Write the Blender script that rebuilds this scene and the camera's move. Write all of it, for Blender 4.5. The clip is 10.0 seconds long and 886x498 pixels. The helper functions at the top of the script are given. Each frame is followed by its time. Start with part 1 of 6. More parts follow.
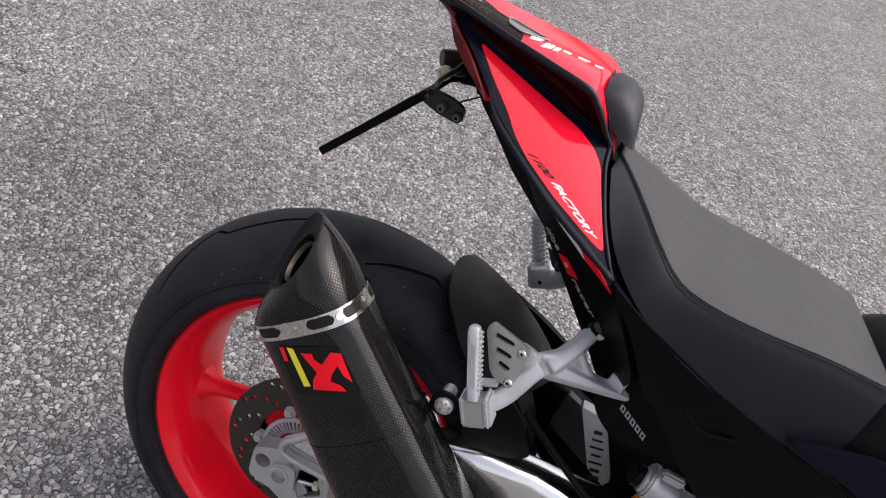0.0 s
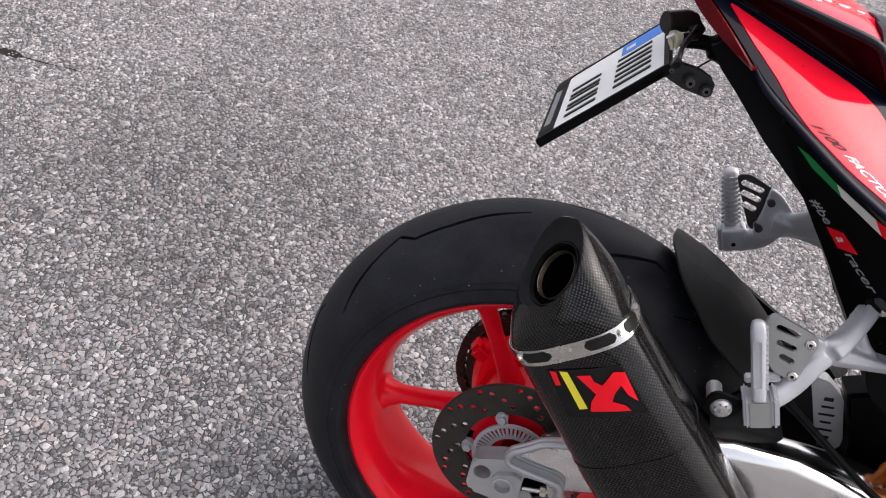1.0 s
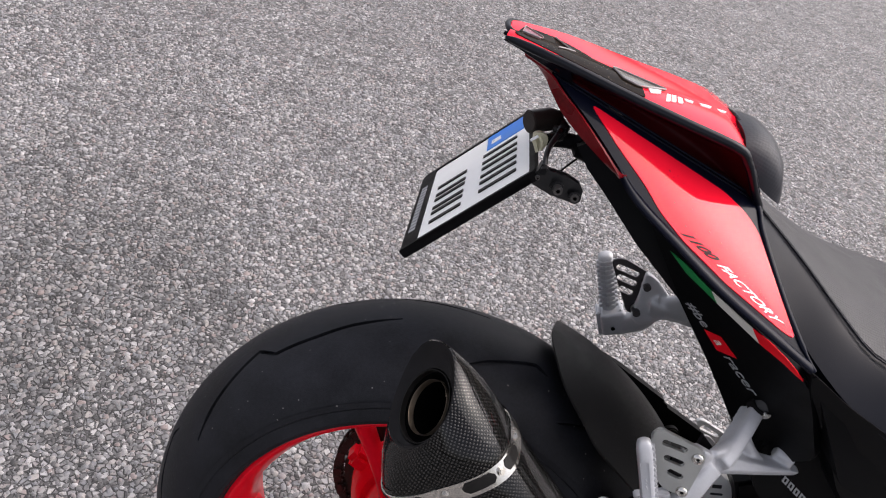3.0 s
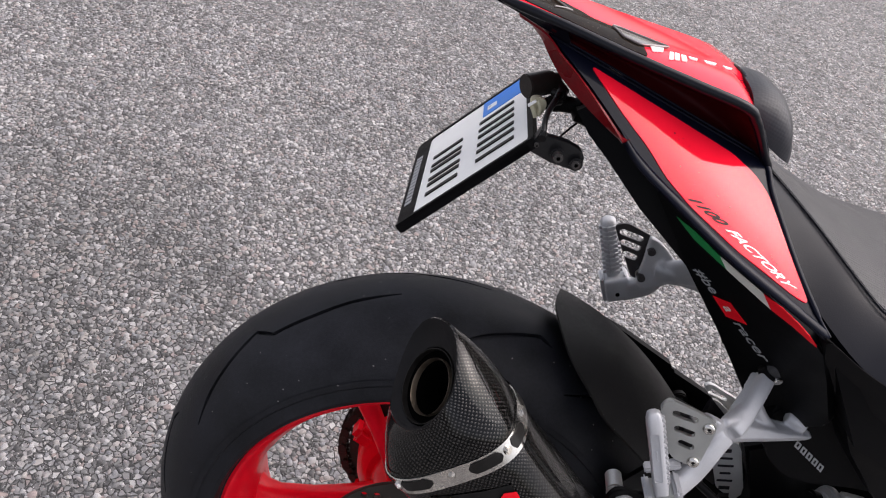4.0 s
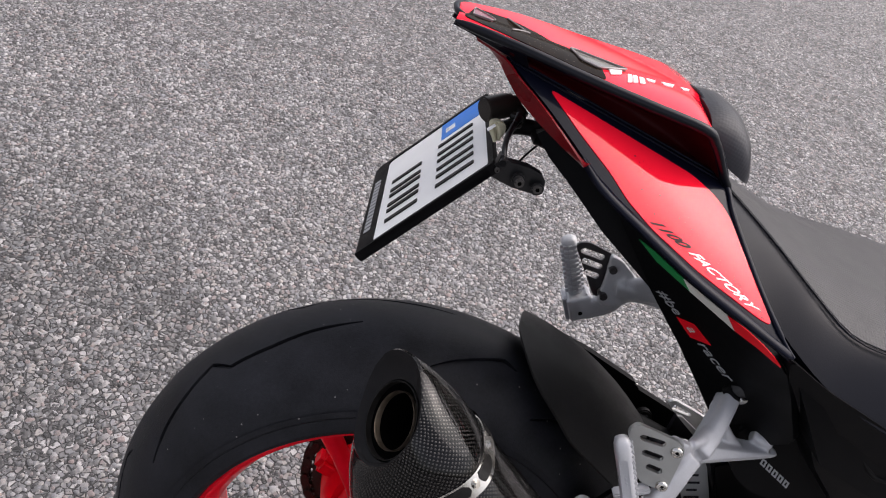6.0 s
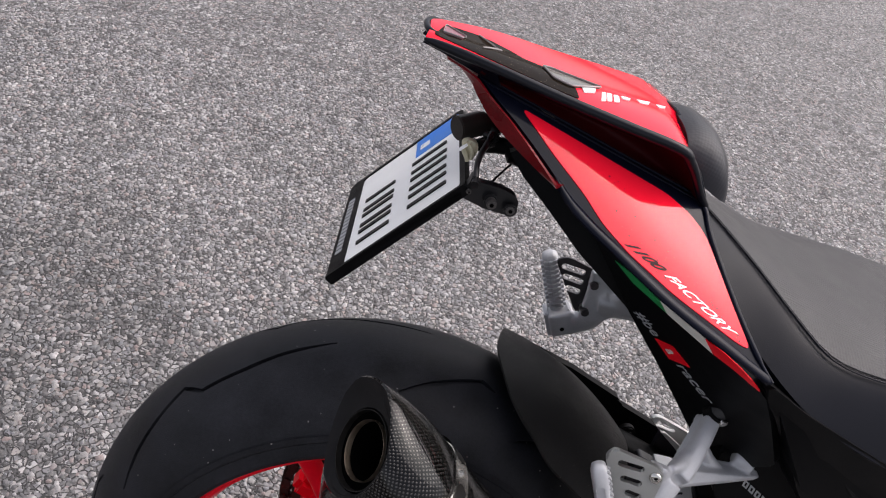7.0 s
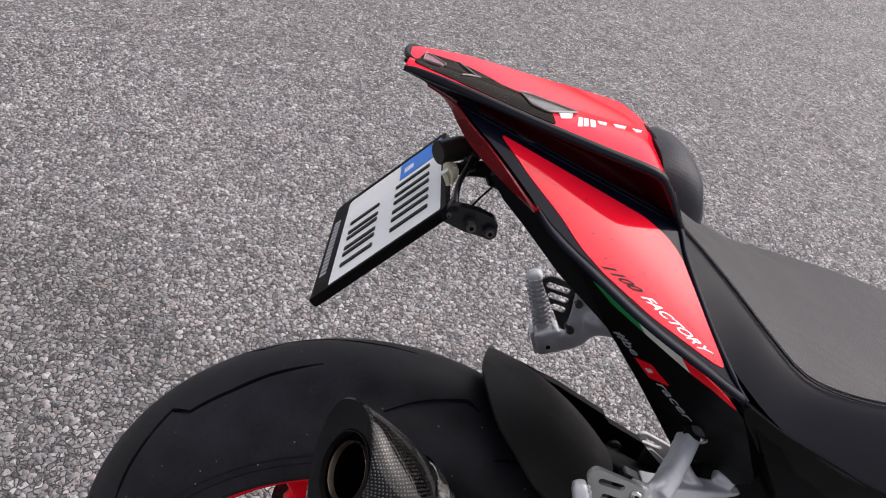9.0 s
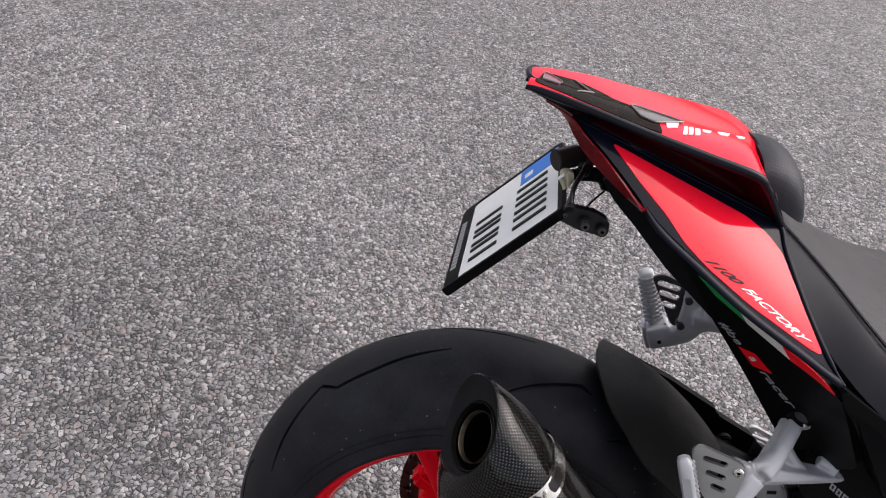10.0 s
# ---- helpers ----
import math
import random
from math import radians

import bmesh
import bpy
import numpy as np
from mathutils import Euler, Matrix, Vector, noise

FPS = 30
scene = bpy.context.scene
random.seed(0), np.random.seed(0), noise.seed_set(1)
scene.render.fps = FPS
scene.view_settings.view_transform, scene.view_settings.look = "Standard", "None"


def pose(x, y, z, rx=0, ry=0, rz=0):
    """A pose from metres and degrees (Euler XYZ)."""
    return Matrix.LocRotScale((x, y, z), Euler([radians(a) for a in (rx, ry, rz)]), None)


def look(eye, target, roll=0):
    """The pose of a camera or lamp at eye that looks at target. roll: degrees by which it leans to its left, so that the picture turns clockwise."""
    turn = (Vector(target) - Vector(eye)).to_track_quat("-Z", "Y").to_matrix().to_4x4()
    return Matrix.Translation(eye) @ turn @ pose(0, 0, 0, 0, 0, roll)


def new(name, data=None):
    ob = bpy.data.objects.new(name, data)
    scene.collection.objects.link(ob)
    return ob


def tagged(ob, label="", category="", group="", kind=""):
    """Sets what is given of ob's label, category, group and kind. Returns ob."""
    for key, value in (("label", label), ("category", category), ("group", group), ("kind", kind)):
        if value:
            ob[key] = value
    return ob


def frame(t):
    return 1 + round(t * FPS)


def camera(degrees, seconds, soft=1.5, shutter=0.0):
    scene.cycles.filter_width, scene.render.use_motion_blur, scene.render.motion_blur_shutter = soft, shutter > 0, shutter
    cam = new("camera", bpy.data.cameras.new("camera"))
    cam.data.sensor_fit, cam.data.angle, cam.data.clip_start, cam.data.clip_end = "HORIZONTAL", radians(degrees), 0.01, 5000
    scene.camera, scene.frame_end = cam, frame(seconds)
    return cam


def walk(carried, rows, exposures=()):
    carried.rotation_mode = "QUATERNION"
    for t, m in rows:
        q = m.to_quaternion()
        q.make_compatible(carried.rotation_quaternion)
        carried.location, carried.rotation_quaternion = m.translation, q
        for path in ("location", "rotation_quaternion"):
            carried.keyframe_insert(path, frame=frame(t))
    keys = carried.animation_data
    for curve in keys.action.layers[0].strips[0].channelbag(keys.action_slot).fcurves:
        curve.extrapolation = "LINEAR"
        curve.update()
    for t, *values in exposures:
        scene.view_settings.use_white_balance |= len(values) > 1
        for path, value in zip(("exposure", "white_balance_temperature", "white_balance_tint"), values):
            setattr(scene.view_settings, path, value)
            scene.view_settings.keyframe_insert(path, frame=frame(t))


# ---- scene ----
cam = camera(60.46, 10.0, soft=1.1)
ROWS = [
    (0, 0.1889, -0.6966, 1.2777, 49.62, -15.23, 20.94),
    (0.2, 0.1268, -0.7024, 1.2640, 49.48, -14.49, 17.49),
    (0.5, 0.0215, -0.6904, 1.2527, 49.42, -12.84, 14.46),
    (0.7, -0.0558, -0.6868, 1.2331, 48.29, -11.24, 14.03),
    (1, -0.0914, -0.6689, 1.2234, 45.46, -10.01, 16.00),
    (1.2, -0.1052, -0.6465, 1.2181, 50.25, -10.63, 13.08),
    (1.5, -0.1151, -0.6143, 1.2247, 51.42, -11.03, 10.30),
    (1.7, -0.1299, -0.5901, 1.2111, 50.81, -12.61, 9.64),
    (2, -0.1097, -0.5655, 1.2133, 49.70, -13.44, 8.30),
    (2.2, -0.0926, -0.5547, 1.2202, 49.40, -14.11, 5.90),
    (2.5, -0.0902, -0.5573, 1.2385, 49.70, -13.83, 6.70),
    (2.7, -0.0928, -0.5583, 1.2413, 50.34, -13.82, 7.36),
    (3.8, -0.0912, -0.5373, 1.2295, 47.71, -12.04, 7.00),
    (4, -0.0913, -0.5303, 1.2300, 47.48, -11.85, 6.25),
    (4.2, -0.0999, -0.5242, 1.2251, 47.10, -12.44, 5.13),
    (4.5, -0.0922, -0.5243, 1.2302, 47.47, -12.39, 4.94),
    (5, -0.0904, -0.5222, 1.2293, 48.07, -12.64, 4.16),
    (5.5, -0.0908, -0.5184, 1.2319, 48.92, -12.76, 3.77),
    (5.7, -0.0957, -0.5125, 1.2308, 48.89, -13.08, 3.34),
    (6.8, -0.0858, -0.5047, 1.2337, 49.28, -12.67, 2.46),
    (7, -0.0786, -0.4844, 1.2383, 49.30, -12.90, 2.32),
    (7.5, -0.0748, -0.4777, 1.2408, 49.17, -13.23, 1.97),
    (8, -0.0767, -0.4814, 1.2452, 49.20, -13.45, 2.13),
    (8.5, -0.0730, -0.4847, 1.2469, 49.57, -13.27, 2.08),
    (9, -0.0681, -0.4882, 1.2550, 50.43, -12.74, 1.88),
    (9.5, -0.0682, -0.5126, 1.2659, 50.59, -12.00, 2.56),
    (9.8, -0.0778, -0.5448, 1.2882, 49.73, -9.17, 6.57),
    (10, -0.0783, -0.5705, 1.3053, 49.85, -7.38, 8.74),
]
walk(cam, [(t, pose(x, y, z, rx, ry, rz)) for t, x, y, z, rx, ry, rz in ROWS], [(t, e, 6620, 16) for t, e in ((0.0, 0.86), (0.5, 1.05), (1.0, 1.02), (2.5, 0.93), (4.5, 0.89), (7.0, 0.76), (8.0, 0.73), (9.5, 0.70), (10.0, 0.71))])

# ---- world, sun, exposure ----
world = bpy.data.worlds.new("overcast_sky")
scene.world = world
world.use_nodes = True
wn = world.node_tree.nodes
wl = world.node_tree.links
sky = wn.new("ShaderNodeTexSky")
sky.sky_type = "NISHITA"
sky.sun_disc = False
sky.sun_elevation, sky.sun_rotation = radians(53), radians(70)
sky.air_density, sky.dust_density, sky.ozone_density = 1.0, 4.0, 1.0
grey = wn.new("ShaderNodeHueSaturation")
grey.inputs["Saturation"].default_value = 0.40
wl.new(sky.outputs[0], grey.inputs["Color"])
wl.new(grey.outputs[0], wn["Background"].inputs[0])
wn["Background"].inputs[1].default_value = 0.142

sun = new("sun", bpy.data.lights.new("sun", "SUN"))
sun.data.energy, sun.data.angle, sun.data.color = 1.15, radians(80), (1.0, 0.97, 0.94)
sun.matrix_world = look((0.56, 0.20, 0.80), (0, 0, 0))


# ---- materials ----
def shader(name, base, rough=0.5, metal=0.0, vary=0.15, scale=30.0, bump=0.0, bump_scale=400.0, coat=0.0, spec=0.5, coat_ior=1.5, specks=None):
    """A worn surface: base colour with broad and fine variation, roughness that follows it, fine relief."""
    m = bpy.data.materials.new(name)
    m.use_nodes = True
    n, l = m.node_tree.nodes, m.node_tree.links
    b = n["Principled BSDF"]
    tc = n.new("ShaderNodeTexCoord")
    big, fine = n.new("ShaderNodeTexNoise"), n.new("ShaderNodeTexNoise")
    big.inputs["Scale"].default_value, big.inputs["Detail"].default_value = scale, 5
    fine.inputs["Scale"].default_value, fine.inputs["Detail"].default_value = scale * 14, 3
    for t in (big, fine):
        l.new(tc.outputs["Object"], t.inputs["Vector"])
    mix = n.new("ShaderNodeMath")
    mix.operation = "MULTIPLY_ADD"
    l.new(fine.outputs["Fac"], mix.inputs[0])
    mix.inputs[1].default_value = 0.4
    l.new(big.outputs["Fac"], mix.inputs[2])
    span = n.new("ShaderNodeMapRange")
    l.new(mix.outputs[0], span.inputs[0])
    span.inputs[1].default_value, span.inputs[2].default_value = 0.45, 0.95
    span.inputs[3].default_value, span.inputs[4].default_value = 1 - vary, 1 + vary
    hue = n.new("ShaderNodeHueSaturation")
    hue.inputs["Color"].default_value = (*base, 1)
    l.new(span.outputs[0], hue.inputs["Value"])
    out = hue.outputs[0]
    if specks:
        # scattered grains of dust or dried drops: cells, size and colour
        cells, size, dust = specks
        v = n.new("ShaderNodeTexVoronoi")
        v.inputs["Scale"].default_value = cells
        l.new(tc.outputs["Object"], v.inputs["Vector"])
        sep = n.new("ShaderNodeSeparateColor")
        l.new(v.outputs["Color"], sep.inputs[0])
        lim = n.new("ShaderNodeMath")
        lim.operation = "MULTIPLY"
        l.new(sep.outputs[0], lim.inputs[0])
        lim.inputs[1].default_value = size
        less = n.new("ShaderNodeMath")
        less.operation = "LESS_THAN"
        l.new(v.outputs["Distance"], less.inputs[0])
        l.new(lim.outputs[0], less.inputs[1])
        dot = n.new("ShaderNodeMix")
        dot.data_type = "RGBA"
        l.new(less.outputs[0], dot.inputs[0])
        l.new(out, dot.inputs[6])
        dot.inputs[7].default_value = (*dust, 1)
        out = dot.outputs[2]
    l.new(out, b.inputs["Base Color"])
    rr = n.new("ShaderNodeMapRange")
    l.new(big.outputs["Fac"], rr.inputs[0])
    rr.inputs[1].default_value, rr.inputs[2].default_value = 0.3, 0.7
    rr.inputs[3].default_value, rr.inputs[4].default_value = max(rough - 0.06, 0.02), min(rough + 0.08, 1)
    l.new(rr.outputs[0], b.inputs["Roughness"])
    b.inputs["Metallic"].default_value = metal
    b.inputs["Coat Weight"].default_value = coat
    b.inputs["Coat Roughness"].default_value = 0.03
    b.inputs["Coat IOR"].default_value = coat_ior
    b.inputs["Specular IOR Level"].default_value = spec
    if bump:
        grain = n.new("ShaderNodeTexNoise")
        grain.inputs["Scale"].default_value, grain.inputs["Detail"].default_value = bump_scale, 4
        l.new(tc.outputs["Object"], grain.inputs["Vector"])
        bm_ = n.new("ShaderNodeBump")
        bm_.inputs["Strength"].default_value, bm_.inputs["Distance"].default_value = bump, 0.002
        l.new(grain.outputs["Fac"], bm_.inputs["Height"])
        l.new(bm_.outputs[0], b.inputs["Normal"])
    return m


RED = shader("red_paint", (0.86, 0.010, 0.030), 0.4, 0.0, 0.04, 8, coat=1.0, coat_ior=1.36, spec=0.0)
LIPBLACK = shader("black_lip_lacquer", (0.0025, 0.003, 0.0060), 0.3, 0.0, 0.1, 10, coat=0.35, spec=0.08)
GREYCAST = shader("dull_cast_aluminium", (0.47, 0.47, 0.465), 0.36, 0.55, 0.10, 40, 0.2, 900, spec=0.4)
DUCTSHADE = shader("shaded_duct_red", (0.030, 0.0010, 0.0020), 0.4, 0.0, 0.06, 8, spec=0.08)
RIMRED = shader("rim_red_enamel", (0.78, 0.007, 0.020), 0.35, 0.0, 0.08, 12, coat=0.5, spec=0.05, coat_ior=1.35)
INK = shader("blue_black_paint", (0.0030, 0.0038, 0.0095), 0.3, 0.0, 0.1, 10, coat=0.28, spec=0.05, coat_ior=1.33)
PLASTIC = shader("black_plastic", (0.0032, 0.0032, 0.0036), 0.42, 0.0, 0.2, 40, 0.08, 900, spec=0.07)
MATTE = shader("matte_black_plastic", (0.0145, 0.0140, 0.0137), 0.46, 0.0, 0.3, 25, 0.25, 1500, spec=0.15, specks=(130, 0.10, (0.10, 0.095, 0.09)))
RUBBER = shader("tyre_rubber", (0.0118, 0.0123, 0.0150), 0.5, 0.0, 0.5, 22, 0.2, 700, spec=0.16, specks=(85, 0.085, (0.16, 0.155, 0.15)))
CAST = shader("cast_aluminium", (0.47, 0.475, 0.49), 0.46, 0.35, 0.08, 40, 0.15, 1200, spec=0.4)
PLATEAL = shader("anodised_plate", (0.42, 0.43, 0.415), 0.36, 0.75, 0.06, 60, 0.05, 2000)
# base raised to stand in for light that the enclosed brace lacks
BRACE = shader("lightened_brace_aluminium", (0.78, 0.77, 0.74), 0.38, 0.25, 0.06, 40, 0.1, 900)
POLISH = shader("polished_aluminium", (0.80, 0.80, 0.79), 0.12, 1.0, 0.05, 14, 0.02, 800)
STEEL = shader("stainless_steel", (0.62, 0.60, 0.56), 0.22, 1.0, 0.1, 50)
DISC = shader("brake_steel", (0.040, 0.034, 0.029), 0.45, 0.5, 0.2, 60, 0.1, 1500)
CHAIN = shader("oily_chain_steel", (0.035, 0.027, 0.022), 0.5, 0.6, 0.3, 120)
WHITE = shader("white_plate_enamel", (0.88, 0.88, 0.86), 0.35, 0.0, 0.04, 30)
BLUE = shader("blue_plate_band", (0.015, 0.20, 0.70), 0.35, 0.0, 0.1, 40)
BLACKINK = shader("black_lettering", (0.006, 0.006, 0.006), 0.4, 0.0, 0.1, 60, spec=0.2)
DECALWHITE = shader("white_decal", (0.80, 0.80, 0.80), 0.3, 0.0, 0.03, 60)
DECALPALE = shader("dull_white_decal", (0.66, 0.64, 0.58), 0.45, 0.0, 0.08, 60)
DECALDARK = shader("dark_grey_decal", (0.020, 0.017, 0.020), 0.35, 0.0, 0.05, 60)
DECALPLUM = shader("plum_black_decal", (0.030, 0.006, 0.010), 0.4, 0.0, 0.05, 60, spec=0.15)
DECALGREY = shader("grey_decal", (0.33, 0.34, 0.35), 0.4, 0.0, 0.05, 60)
DECALRED = shader("red_decal", (0.80, 0.008, 0.018), 0.35, 0.0, 0.05, 60, spec=0.2)
DECALGREEN = shader("green_decal", (0.01, 0.22, 0.06), 0.35, 0.0, 0.05, 60)
DECALYELLOW = shader("yellow_decal", (0.72, 0.60, 0.03), 0.35, 0.0, 0.05, 60)
WIRE = shader("cream_wiring", (0.50, 0.47, 0.33), 0.5, 0.0, 0.2, 90)
BROWN = shader("brown_black_lamp_body", (0.022, 0.018, 0.016), 0.35, 0.0, 0.2, 60, 0.1, 900, spec=0.2)
TUBE = shader("burnt_steel_tube", (0.17, 0.135, 0.100), 0.35, 0.8, 0.25, 60)
# soot in the outlet; in recess, sockets and pivot hole black painted as shade
SOOTSHADE = shader("soot_shade_black", (0.002, 0.002, 0.002), 0.9, 0.0, 0.3, 60, spec=0.0)
GUNK = shader("matt_black_rim", (0.009, 0.0085, 0.009), 0.5, 0.0, 0.25, 60, 0.1, 900, spec=0.12)
BAND = shader("dull_carbon_strap", (0.007, 0.0065, 0.006), 0.4, 0.0, 0.3, 80, 0.1, 900, spec=0.25)
SHEEN = shader("satin_black_casting", (0.006, 0.006, 0.007), 0.30, 0.0, 0.2, 60, 0.06, 900, spec=0.35)
DARKBOLT = shader("dark_zinc_bolt", (0.09, 0.085, 0.083), 0.34, 0.8, 0.15, 80)
TAR = shader("old_bitumen", (0.022, 0.019, 0.016), 0.8, 0.0, 0.4, 120, 0.4, 500, spec=0.1)
STRUT = shader("dark_grey_strut_paint", (0.040, 0.040, 0.042), 0.45, 0.0, 0.15, 60, 0.1, 900, spec=0.2)
ORANGE = shader("orange_spring", (0.75, 0.22, 0.02), 0.35, 0.0, 0.05, 60)
LENS = shader("smoked_lens", (0.012, 0.008, 0.005), 0.3, 0.0, 0.4, 40, coat=0.35, spec=0.0, coat_ior=1.3, specks=(420, 0.16, (0.20, 0.17, 0.13)))
REDSHADE = shader("shaded_underside_red", (0.115, 0.0015, 0.004), 0.3, 0.0, 0.35, 30, coat=0.15, spec=0.12)
SMOKE = shader("smoked_clear_lens", (0.085, 0.075, 0.068), 0.15, 0.0, 0.3, 60, coat=0.6)
PINKLENS = shader("pink_lens", (0.22, 0.085, 0.10), 0.2, 0.0, 0.1, 40, coat=0.5)
CLEAR = shader("clear_marker_lens", (0.20, 0.17, 0.165), 0.12, 0.0, 0.1, 40, coat=1.0)


def vinyl(name, base, dots, rough, spec=0.4):
    """Seat vinyl: soft grain, and rows of small embossed dots where asked."""
    m = shader(name, base, rough, 0.0, 0.12, 18, 0.25 if dots else 0.06, 900, spec=spec)
    n, l = m.node_tree.nodes, m.node_tree.links
    if dots:
        tc = n.new("ShaderNodeTexCoord")
        v = n.new("ShaderNodeTexVoronoi")
        v.inputs["Scale"].default_value = 330
        v.inputs["Randomness"].default_value = 0.0
        l.new(tc.outputs["Object"], v.inputs["Vector"])
        b = n.new("ShaderNodeBump")
        b.inputs["Strength"].default_value, b.inputs["Distance"].default_value = dots, 0.001
        b.invert = True
        l.new(v.outputs["Distance"], b.inputs["Height"])
        l.new(b.outputs[0], n["Principled BSDF"].inputs["Normal"])
    return m


# seat top lightened and near flank darkened in base colour as light and shade
SEATTOP = vinyl("lit_grain_vinyl", (0.040, 0.0395, 0.041), 0.55, 0.46, 0.20)
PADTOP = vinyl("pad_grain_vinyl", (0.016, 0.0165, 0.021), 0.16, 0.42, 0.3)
SEATSIDE = vinyl("shaded_smooth_vinyl", (0.0050, 0.0056, 0.0092), 0.0, 0.40, 0.13)


def carbon():
    """Carbon twill under clear lacquer; u and v of the map are metres round and along."""
    m = bpy.data.materials.new("carbon_twill")
    m.use_nodes = True
    n, l = m.node_tree.nodes, m.node_tree.links
    b = n["Principled BSDF"]
    uv = n.new("ShaderNodeUVMap")
    turn = n.new("ShaderNodeMapping")
    turn.inputs["Rotation"].default_value = (0, 0, radians(45))
    turn.inputs["Scale"].default_value = (1, 1, 0)
    l.new(uv.outputs[0], turn.inputs[0])
    cell = n.new("ShaderNodeTexVoronoi")
    cell.inputs["Scale"].default_value = 1 / 0.0031
    cell.inputs["Randomness"].default_value = 0.12
    l.new(turn.outputs[0], cell.inputs["Vector"])
    knot = n.new("ShaderNodeMapRange")
    l.new(cell.outputs["Distance"], knot.inputs[0])
    knot.inputs[1].default_value, knot.inputs[2].default_value = 0.20, 0.38
    knot.inputs[3].default_value, knot.inputs[4].default_value = 1.0, 0.0
    no = n.new("ShaderNodeTexNoise")
    no.inputs["Scale"].default_value, no.inputs["Detail"].default_value = 30, 4
    l.new(uv.outputs[0], no.inputs["Vector"])
    amp = n.new("ShaderNodeMath")
    amp.operation = "MULTIPLY"
    l.new(knot.outputs[0], amp.inputs[0])
    l.new(no.outputs["Fac"], amp.inputs[1])
    mix = n.new("ShaderNodeMix")
    mix.data_type = "RGBA"
    mix.inputs[6].default_value, mix.inputs[7].default_value = (0.0006, 0.0006, 0.0007, 1), (0.130, 0.123, 0.115, 1)
    l.new(amp.outputs[0], mix.inputs[0])
    l.new(mix.outputs[2], b.inputs["Base Color"])
    bp = n.new("ShaderNodeBump")
    bp.inputs["Strength"].default_value, bp.inputs["Distance"].default_value = 0.5, 0.0008
    l.new(knot.outputs[0], bp.inputs["Height"])
    l.new(bp.outputs[0], b.inputs["Normal"])
    b.inputs["Metallic"].default_value = 0.9
    b.inputs["Roughness"].default_value = 0.24
    b.inputs["Specular IOR Level"].default_value = 0.25
    b.inputs["Coat Weight"].default_value = 0.45
    b.inputs["Coat Roughness"].default_value = 0.06
    return m


CARBON = carbon()


def dark_area(n, l, tc, value):
    """A broad darker area with a ragged edge and smaller darker blotches, as a factor on the brightness."""
    far = n.new("ShaderNodeVectorMath")
    far.operation = "DISTANCE"
    far.inputs[1].default_value = (-0.80, 0.55, 0.0)
    l.new(tc.outputs["Object"], far.inputs[0])
    rag, spot = n.new("ShaderNodeTexNoise"), n.new("ShaderNodeTexNoise")
    rag.inputs["Scale"].default_value, rag.inputs["Detail"].default_value = 5.0, 6
    spot.inputs["Scale"].default_value, spot.inputs["Detail"].default_value = 14.0, 4
    for t in (rag, spot):
        l.new(tc.outputs["Object"], t.inputs["Vector"])
    edge = n.new("ShaderNodeMath")
    edge.operation = "MULTIPLY_ADD"
    l.new(rag.outputs["Fac"], edge.inputs[0])
    edge.inputs[1].default_value = 0.5
    l.new(far.outputs["Value"], edge.inputs[2])
    a, b = n.new("ShaderNodeMapRange"), n.new("ShaderNodeMapRange")
    l.new(edge.outputs[0], a.inputs[0])
    a.inputs[1].default_value, a.inputs[2].default_value, a.inputs[3].default_value, a.inputs[4].default_value = 0.35, 0.90, 0.68, 1.0
    l.new(spot.outputs["Fac"], b.inputs[0])
    b.inputs[1].default_value, b.inputs[2].default_value, b.inputs[3].default_value, b.inputs[4].default_value = 0.3, 0.5, 0.86, 1.0
    m1, m2 = n.new("ShaderNodeMath"), n.new("ShaderNodeMath")
    m1.operation = m2.operation = "MULTIPLY"
    l.new(a.outputs[0], m1.inputs[0])
    l.new(b.outputs[0], m1.inputs[1])
    l.new(m1.outputs[0], m2.inputs[0])
    l.new(value, m2.inputs[1])
    return m2.outputs[0]


